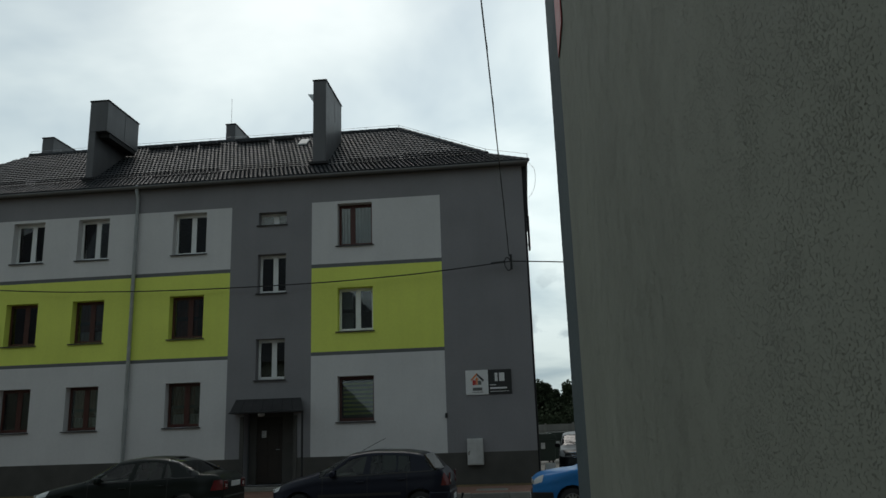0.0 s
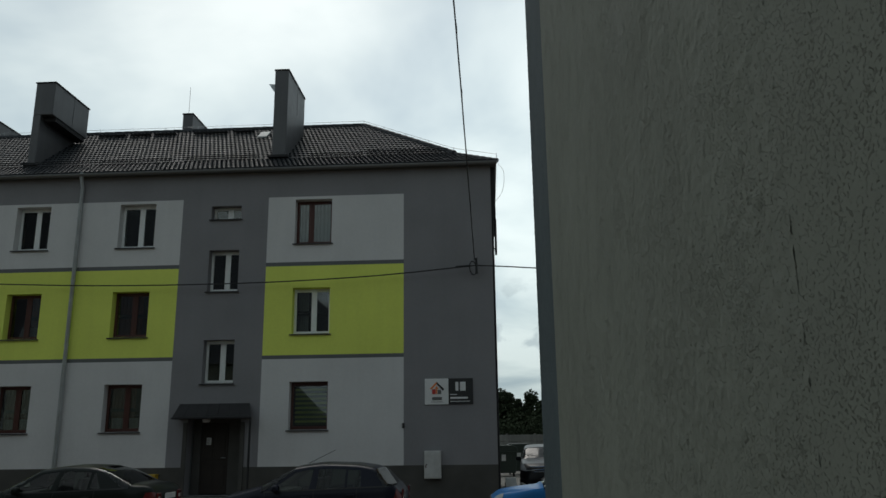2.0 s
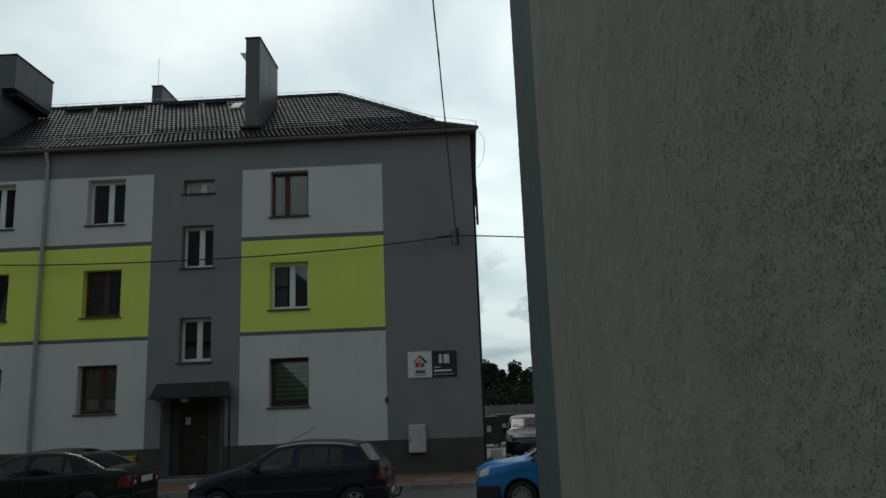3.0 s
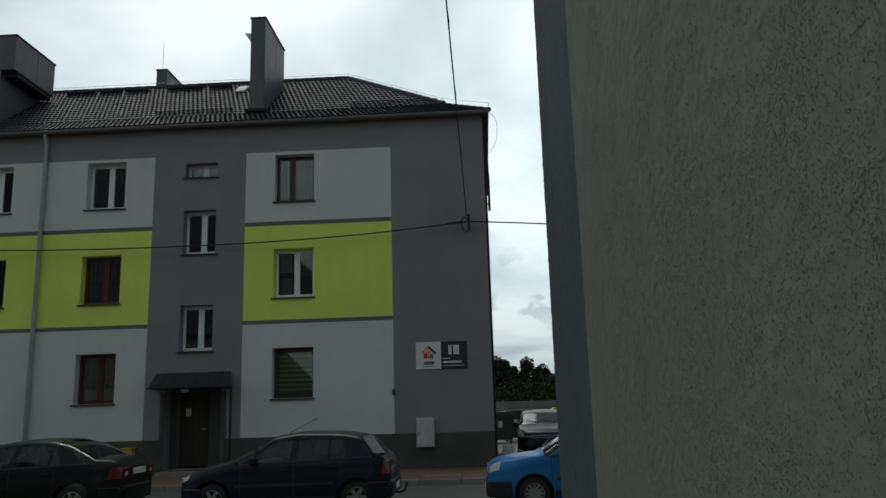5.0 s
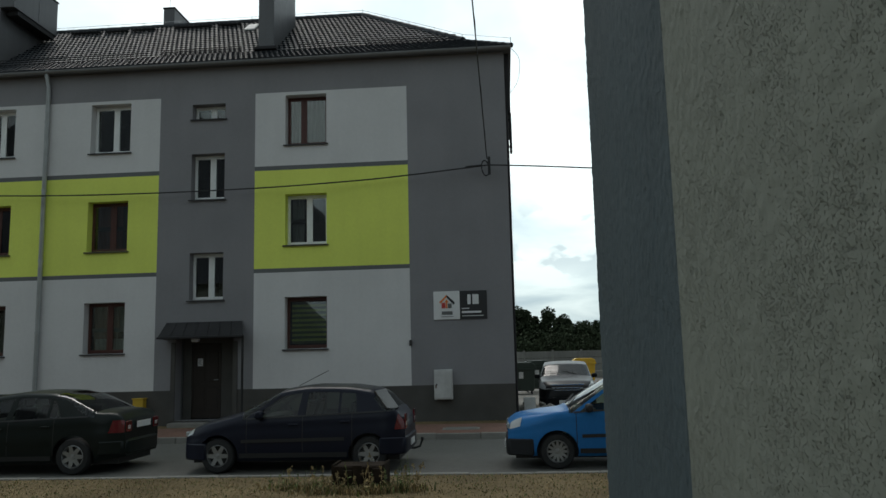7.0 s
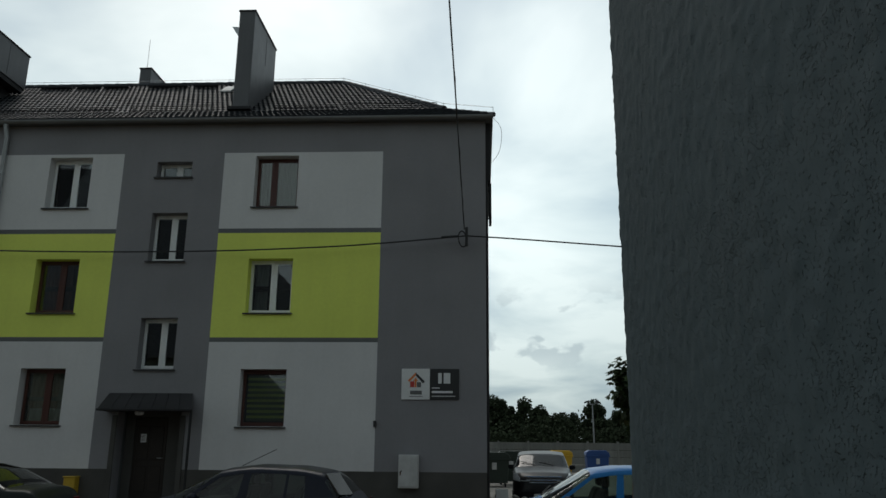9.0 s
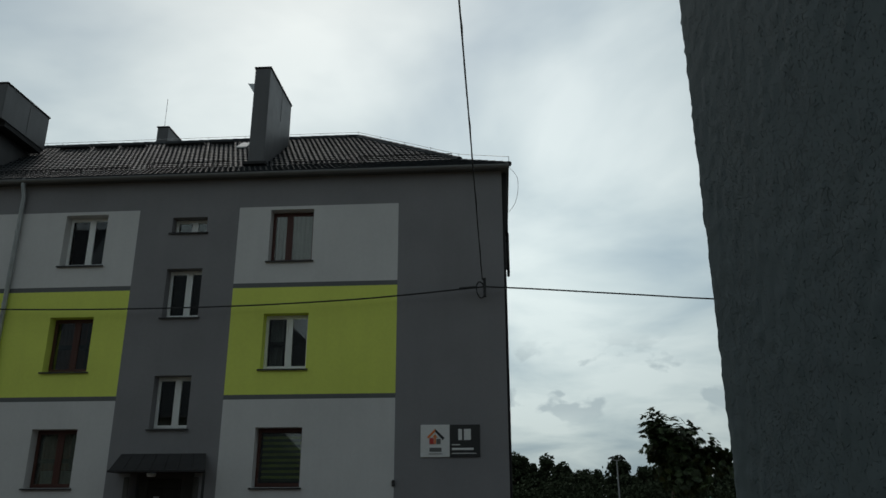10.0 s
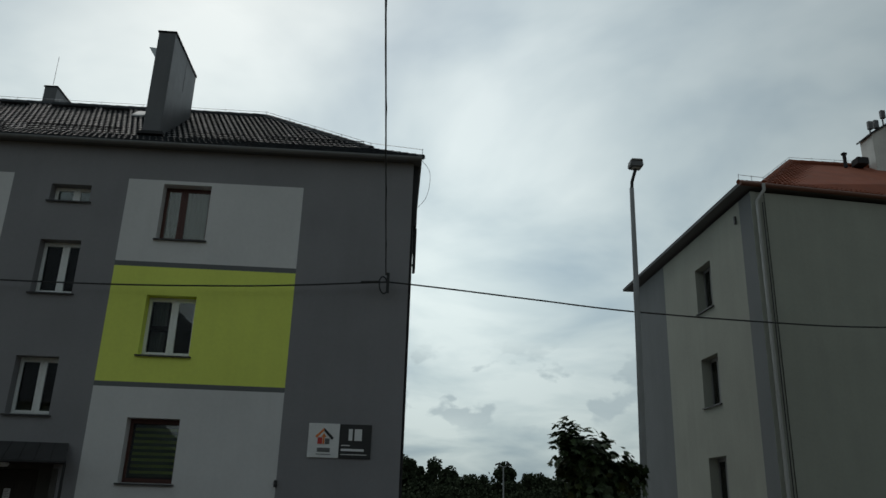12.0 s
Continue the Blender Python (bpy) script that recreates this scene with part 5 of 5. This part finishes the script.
part("head_cover", Geo().prism([(5.08, 9.521), (5.37, 9.521), (5.33, 9.56), (5.12, 9.56)], 21.77, 22.03, "y"), M_POLE, lamp, "pale cover", bevel=0.012)
part("diffuser", Geo().box(5.13, 5.31, 21.82, 21.98, 9.355, 9.369), M_BOXGREY, lamp, "frosted diffuser")

# ---- plants ----
M_LEAF = material("dark_green_leaf", (0.040, 0.066, 0.022), 0.6, var=0.3, var_scale=6, per_piece=0.4)
M_LEAFFAR = material("far_tree_leaf", (0.040, 0.052, 0.030), 0.95, spec=0.1, var=0.3, var_scale=0.3, per_piece=0.10)
M_BARK = material("grey_brown_bark", (0.085, 0.065, 0.05), 0.9, grain=0.006, grain_scale=60, var=0.25, var_scale=4)
M_STRAW = material("dry_grass_blade", (0.29, 0.215, 0.105), 0.8, var=0.25, var_scale=3, per_piece=0.45)
M_GREENBLADE = material("green_grass_blade", (0.10, 0.13, 0.035), 0.8, var=0.25, var_scale=3, per_piece=0.45)


def leaflet(g, o, d, up, l, w):
    s = d.cross(up).normalized() * w
    b = up * (-0.25 * l)
    g.face([o, o + d * l * 0.55 + s + b * 0.3, o + d * l + b, o + d * l * 0.55 - s + b * 0.3])


def young_tree():
    rng = random.Random(11)
    base = Vector((1.60, 13.0, rise(13.0)))
    t = thing("young_tree", "young broad-leaved tree with a thin trunk on the lawn", "tree")
    c = base + Vector((0.10, 0, 1.86))
    trunk = [base, base + Vector((0.01, 0.0, 0.7)), base + Vector((0.03, 0.01, 1.4)), c + Vector((0, 0, 0.05)), c + Vector((-0.03, 0, 0.35))]
    g = Geo().tube(trunk, [0.034, 0.029, 0.026, 0.019, 0.008], 8)
    tips = []
    for i in range(15):
        a = i * 2.4 + rng.uniform(-0.3, 0.3)
        h = rng.uniform(-0.30, 0.30)
        r = rng.uniform(0.16, 0.34) * (1 - 0.35 * abs(h) / 0.3) + 0
        p0 = c + Vector((0, 0, -0.15 + 0.3 * rng.random()))
        p2 = c + Vector((math.cos(a) * r, math.sin(a) * r, h + 0.12))
        p1 = (p0 + p2) / 2 + Vector((0, 0, 0.05))
        g.tube([p0, p1, p2], [0.011, 0.007, 0.004], 5)
        tips += [p2, p1.lerp(p2, 0.5), p1, p0.lerp(p1, 0.6)]
    p0, p2 = c + Vector((0.1, 0, 0.05)), c + Vector((0.41, 0.02, 0.10))
    g.tube([p0, (p0 + p2) / 2 + Vector((0, 0, 0.03)), p2], [0.009, 0.006, 0.004], 5)
    tips += [p2, p0.lerp(p2, 0.75), p0.lerp(p2, 0.5), p2, p2]
    tips += [c + Vector((rng.uniform(-0.16, 0.12), rng.uniform(-0.1, 0.1), rng.uniform(0.18, 0.29))) for _ in range(5)]
    part("trunk", g, M_BARK, t, smooth=True)
    crown = Geo()
    for p in tips:
        for k in range(24):
            o = p + Vector((rng.gauss(0, 0.05), rng.gauss(0, 0.05), rng.gauss(0, 0.055)))
            out = (o - c + Vector((rng.gauss(0, 0.1), rng.gauss(0, 0.1), rng.uniform(-0.2, 0.1)))).normalized()
            up = (Vector((0, 0, 0.7)) + out * rng.uniform(0.2, 1.4) + Vector((rng.gauss(0, 0.5), rng.gauss(0, 0.5), 0))).normalized()
            side = out.cross(up).normalized()
            fwd = up.cross(side).normalized()
            if fwd.dot(out) < 0:
                fwd = -fwd
            n, l = 5, rng.uniform(0.045, 0.075)
            for q in range(n):
                a = (q - 2) * 0.62
                d = fwd * math.cos(a) + side * math.sin(a)
                leaflet(crown, o, d, up, l * (1 - 0.12 * abs(q - 2)), l * 0.24)
    part("crown", crown, M_LEAF, t, "dark green palmate leaves")


young_tree()


def far_woods():
    rng = random.Random(21)
    trunks, leaves = Geo(), Geo()
    x = -14.0
    while x < 62:
        y = rng.uniform(104, 128)
        h = (7.7 if x < 8 else 6.2) + rng.uniform(-1.5, 1.5) + (1.8 if rng.random() < 0.12 else 0)
        w = rng.uniform(1.7, 3.0)
        slim = rng.random() < 0.25
        trunks.tube([(x, y, 0), (x + rng.uniform(-0.3, 0.3), y, h * 0.5), (x, y, h * 0.85)], [0.22, 0.15, 0.04], 6)
        for _ in range(24):
            f = rng.random()
            r = w * (1 - f) * 0.75 if slim else w * math.sqrt(max(0.05, 1 - (2 * f - 0.9) ** 2)) * 0.8
            a = rng.uniform(0, 6.28)
            c = Vector((x + math.cos(a) * r * rng.random(), y + math.sin(a) * r * rng.random(), 1.0 + (h - 1.4) * f))
            cr = rng.uniform(0.5, 1.0)
            for _k in range(125):
                o = c + Vector((rng.gauss(0, 1), rng.gauss(0, 1), rng.gauss(0, 0.8))).normalized() * cr * rng.uniform(0.55, 1.05)
                n = Vector((rng.gauss(0, 1), rng.gauss(0, 1), rng.gauss(0, 1))).normalized()
                u = n.orthogonal().normalized() * rng.uniform(0.13, 0.26)
                v = n.cross(u).normalized() * rng.uniform(0.11, 0.21)
                leaves.face([o - u, o - v, o + u, o + v])
        x += rng.uniform(0.42, 0.85)
    for i in range(1100):
        o = Vector((rng.uniform(-14, 62), rng.uniform(101, 104), 0.3))
        for _k in range(26):
            p = o + Vector((rng.gauss(0, 0.7), rng.gauss(0, 0.5), abs(rng.gauss(1.6, 1.3))))
            n = Vector((rng.gauss(0, 1), rng.gauss(0, 1), rng.gauss(0, 1))).normalized()
            u = n.orthogonal().normalized() * 0.2
            v = n.cross(u).normalized() * 0.16
            leaves.face([p - u, p - v, p + u, p + v])
    woods = thing("far_woods", "dark wooded edge behind the sports ground", "trees", kind="stuff")
    tagged(part("trunks", trunks, M_BARK, woods), kind="stuff")
    tagged(part("foliage", leaves, M_LEAFFAR, woods), kind="stuff")


far_woods()


def grass(name, label, n, x0, x1, y0, y1, hmin, hmax, seed, spots=()):
    rng = random.Random(seed)
    g = Geo()
    for i in range(n):
        if spots and rng.random() < 0.09:
            sx, sy, sr = rng.choice(spots)
            x, y, k = rng.gauss(sx, sr), rng.gauss(sy, sr * 0.5), 3.0
        else:
            x, y, k = rng.uniform(x0, x1), rng.uniform(y0, y1), 1.0
        if not (x0 <= x <= x1 and y0 <= y <= y1):
            continue
        h = rng.uniform(hmin, hmax) * k * rng.uniform(0.6, 1)
        a = rng.uniform(0, 6.28)
        d = Vector((math.cos(a), math.sin(a), 0))
        s = Vector((-d.y, d.x, 0)) * rng.uniform(0.004, 0.009) * (1.4 if k > 1 else 1)
        o = Vector((x, y, rise(y) - 0.01))
        lean = h * rng.uniform(0.1, 0.7)
        m = 0 if rng.random() < 0.74 else 1
        p1, p2 = o + d * lean * 0.35 + Vector((0, 0, h * 0.6)), o + d * lean + Vector((0, 0, h))
        g.face([o - s, o + s, p1 + s * 0.8, p1 - s * 0.8], m)
        g.face([p1 - s * 0.8, p1 + s * 0.8, p2], m)
    tagged(part(name, g, [M_STRAW, M_GREENBLADE]), label, "grass", kind="stuff")


grass("lawn_grass", "dry yellowish grass verge with taller weeds", 34000, -11, 3.5, 12.6, 16.42, 0.015, 0.05, 5, ((-2.15, 14.28, 0.22), (-1.85, 14.24, 0.2), (-1.6, 14.22, 0.1), (-1.25, 14.35, 0.16), (-2.6, 14.6, 0.25), (-1.75, 14.6, 0.25)))
grass("wall_foot_grass", "thin grass along the building's foot", 6000, -16, 0.3, 23.58, 24.05, 0.03, 0.10, 6)
soil = Geo().prism([(23.55, 0.2), (FRONT - 0.003, 0.2), (FRONT - 0.003, 0.49), (23.55, 0.465)], -24, RIGHT)
tagged(part("soil_strip", soil, M_GROUND), "brown soil strip at the building's foot", "ground", kind="structure")

# an old overgrown stump box in the verge
stump = thing("stump_planter", "low weathered brown planter box in the weeds", "planter")
M_OLD = material("weathered_brown_wood", (0.027, 0.020, 0.015), 0.95, spec=0.08, grain=0.008, grain_scale=50, var=0.35, var_scale=5)
for i in range(5):
    part("plank", Geo().box(-2.17 + 0.13 * i, -2.045 + 0.13 * i, 14.36, 14.40, 0.36, (0.74, 0.69, 0.75, 0.66, 0.71)[i]), M_OLD, stump, bevel=0.006)
part("soil_fill", Geo().box(-2.16, -1.53, 14.41, 14.85, 0.36, 0.74), M_OLD, stump, bevel=0.02)
for x in (-2.19, -1.52):
    part("side_plank", Geo().box(x, x + 0.025, 14.37, 14.86, 0.36, 0.76), M_OLD, stump, bevel=0.005)



def tall_weeds():
    """Dry stalks with narrow leaves and seed heads round the old planter."""
    rng = random.Random(15)
    g = Geo()
    for i in range(105):
        x, y = rng.choice(((-2.35, 14.28), (-2.1, 14.27), (-1.75, 14.25), (-1.35, 14.32), (-1.2, 14.5), (-1.8, 14.95), (-2.7, 14.45)))
        o = Vector((x + rng.gauss(0, 0.13), y + rng.gauss(0, 0.07), 0))
        if -2.22 < o.x < -1.47 and 14.32 < o.y < 14.9:
            continue
        o.z = rise(o.y) - 0.02
        h = rng.uniform(0.12, 0.36) * (1.45 if rng.random() < 0.3 else 1.0)
        a = rng.uniform(0, 6.28)
        d = Vector((math.cos(a), math.sin(a), 0)) * h * rng.uniform(0.05, 0.35)
        path = [o, o + d * 0.3 + Vector((0, 0, h * 0.5)), o + d + Vector((0, 0, h))]
        m = 0 if rng.random() < 0.5 else 1
        g.tube(path, [0.004, 0.003, 0.002], 4, m)
        for k in range(rng.randint(4, 9)):
            f = rng.uniform(0.1, 0.95)
            p = path[0].lerp(path[1], f * 2) if f < 0.5 else path[1].lerp(path[2], f * 2 - 1)
            b = rng.uniform(0, 6.28)
            w = Vector((math.cos(b), math.sin(b), rng.uniform(-0.2, 0.9))).normalized()
            s = w.orthogonal().normalized() * rng.uniform(0.006, 0.013)
            l = rng.uniform(0.04, 0.12) * (1.15 - f)
            g.face([p, p + w * l * 0.5 + s, p + w * l, p + w * l * 0.5 - s], m)
        if m == 0:
            for k in range(7):
                p = path[2] + Vector((rng.gauss(0, 0.008), rng.gauss(0, 0.008), rng.uniform(-0.06, 0.01)))
                g.face([p, p + Vector((0.010, 0, 0.012)), p + Vector((0, 0, 0.026)), p + Vector((-0.010, 0, 0.012))], 0)
    tagged(part("tall_weeds", g, [M_STRAW, M_GREENBLADE]), "tall dry weeds round the old planter", "weeds", kind="stuff")


tall_weeds()

manhole = thing("manhole_cover", "flat concrete manhole cover in the pavement", "manhole")
part("frame_rim", Geo().box(-1.42, -0.55, 22.35, 22.95, 0.40, 0.449), M_KERB, manhole, bevel=0.006)
part("cover_plate", Geo().box(-1.36, -0.61, 22.41, 22.89, 0.42, 0.455), M_STEP, manhole, bevel=0.006)

# ---- the yard behind ----
def container(name, label, x, y, w, d, h, mat, lid):
    """A wheeled rubbish container with a rounded lid."""
    c = thing(name, label, "rubbish container", "yard containers", at=pose(x, y, 0.30))
    part("bin_body", Geo().prism([(-w * 0.44, 0.16), (w * 0.44, 0.16), (w / 2, h * 0.82), (-w / 2, h * 0.82)], -d / 2, d / 2, "y"), mat, c, bevel=0.03)
    part("lid", Geo().prism([(-w * 0.53, h * 0.82), (w * 0.53, h * 0.82), (w * 0.50, h * 0.93), (w * 0.36, h), (-w * 0.36, h), (-w * 0.50, h * 0.93)], -d * 0.53, d * 0.53, "y"), lid, c, bevel=0.02)
    part("rim_bar", Geo().box(-w * 0.54, w * 0.54, -d * 0.54, -d * 0.5, h * 0.76, h * 0.82), lid, c, bevel=0.012)
    part("label_patch", Geo().box(-0.10, 0.10, -d / 2 - 0.016, -d / 2 - 0.004, h * 0.50, h * 0.70), M_BOXGREY, c)
    for sx in (-1, 1):
        for sy in (-1, 1):
            part("castor", Geo().lathe([(0.0, -0.03), (0.09, -0.03), (0.09, 0.03), (0.0, 0.03)], (sx * w * 0.36, sy * d * 0.34, 0.09), "x", 12), M_BLACK, c)
    return c


M_BBLUE = material("blue_plastic_bin", (0.02, 0.07, 0.24), 0.5, var=0.1)
M_BYEL = material("yellow_plastic_bin", (0.62, 0.36, 0.02), 0.5, var=0.1)
M_BGRN = material("dark_green_plastic_bin", (0.022, 0.035, 0.026), 0.55, var=0.15)
container("blue_container", "blue wheeled paper container in the yard", 6.85, 52.0, 1.28, 1.0, 1.52, M_BBLUE, M_BBLUE)
container("yellow_container", "yellow wheeled container in the yard", 4.75, 52.0, 1.3, 1.0, 1.5, M_BYEL, M_BYEL)
container("green_container", "dark green wheeled container behind the building", 1.55, 42.5, 1.3, 1.0, 1.5, M_BGRN, M_BGRN)
container("green_container", "dark green wheeled container behind the building", 0.75, 40.5, 1.3, 1.0, 1.45, M_BGRN, M_BGRN)

M_CONC = material("grey_concrete_panel", (0.19, 0.19, 0.175), 0.9, grain=0.006, grain_scale=25, var=0.2, var_scale=0.7, streak=0.2, per_piece=0.08)
fence = thing("concrete_fence", "grey concrete panel fence at the yard's end", "fence")
pm = Geo().box(-0.98, 0.98, -0.03, 0.03, 0.0, 0.48).mesh("panel", M_CONC, bevel=0.012)
om = Geo().box(-0.07, 0.07, -0.08, 0.08, 0.0, 2.1).mesh("post", M_CONC, bevel=0.012)
for i in range(9):
    x = -7.0 + 2.1 * i
    part("post", om, None, fence, at=pose(x, 62, 0.28))
    for k in range(4):
        part("panel", pm, None, fence, at=pose(x + 1.05, 62, 0.30 + 0.5 * k))
mesh_fence = thing("sports_fence", "green mesh fence of the sports ground", "fence")
M_MESH = material("green_fence_steel", (0.10, 0.30, 0.20), 0.5, var=0.1)
pg = Geo()
for k in range(11):
    pg.tube([(-1.2, 0, 0.1 + 0.19 * k), (1.2, 0, 0.1 + 0.19 * k)], 0.018, 4)
for k in range(13):
    pg.tube([(-1.2 + 0.2 * k, 0, 0.05), (-1.2 + 0.2 * k, 0, 2.05)], 0.012, 4)
pmesh = pg.mesh("mesh_panel", M_MESH)
pol = Geo().tube([(0, 0, 0), (0, 0, 2.3)], 0.04, 8).mesh("post", M_MESH)
for i in range(14):
    x = 12.2 + 2.5 * i
    part("mesh_panel", pmesh, None, mesh_fence, at=pose(x + 1.25, 64, 0.3))
    part("post", pol, None, mesh_fence, at=pose(x, 64, 0.28))
seats = thing("spectator_bench_row", "pale green seats along the sports ground", "bench")
for i in range(12):
    part("bench_seat", Geo().box(13.0 + 0.9 * i, 13.7 + 0.9 * i, 66.0, 66.5, 0.65, 0.75).box(13.0 + 0.9 * i, 13.7 + 0.9 * i, 66.45, 66.52, 0.75, 1.1), M_MESH, seats, bevel=0.02)
part("bench_frame", Geo().box(13.0, 23.8, 66.2, 66.3, 0.3, 0.65), M_ZINC, seats)

mast = thing("floodlight_mast", "slim floodlight mast with two lamps on the sports ground", "mast")
part("pole", Geo().tube([(13.5, 100, 0.3), (13.45, 100, 7.0)], [0.13, 0.07], 8), M_POLE, mast, smooth=True)
part("cross_arm", Geo().tube([(12.85, 100, 7.1), (13.45, 100, 6.9), (14.05, 100, 7.1)], 0.05, 6), M_POLE, mast)
for x, tilt in ((12.8, -20), (14.1, 20)):
    part("floodlight", Geo().box(-0.32, 0.32, -0.2, 0.2, -0.1, 0.1), M_SILL, mast, "dark floodlight", bevel=0.03, at=pose(x, 100, 7.25, 0, tilt, 0))

rubble = thing("stone_pile", "small pile of pale stones by the building corner", "stones")
rr = random.Random(3)
for i in range(14):
    s = rr.uniform(0.09, 0.2)
    part("stone", Geo().lathe([(0.0, -s * 0.5), (s * 0.8, -s * 0.4), (s, 0.0), (s * 0.7, s * 0.4), (0.0, s * 0.5)], (0, 0, 0), "z", 7), M_KERB, rubble, at=pose(0.75 + rr.uniform(-0.2, 0.6), 26.3 + rr.uniform(-0.5, 2.2), 0.46 + s * 0.3 + (0.12 if i > 9 else 0), rr.uniform(0, 40), rr.uniform(0, 40), rr.uniform(0, 360)))
slab = part("paving_slab", Geo().box(-0.16, 0.16, -0.03, 0.03, 0, 0.55), M_BOXGREY, rubble, "pale slab on edge", bevel=0.01, at=pose(0.72, 25.6, 0.42, -12, 0, 8))
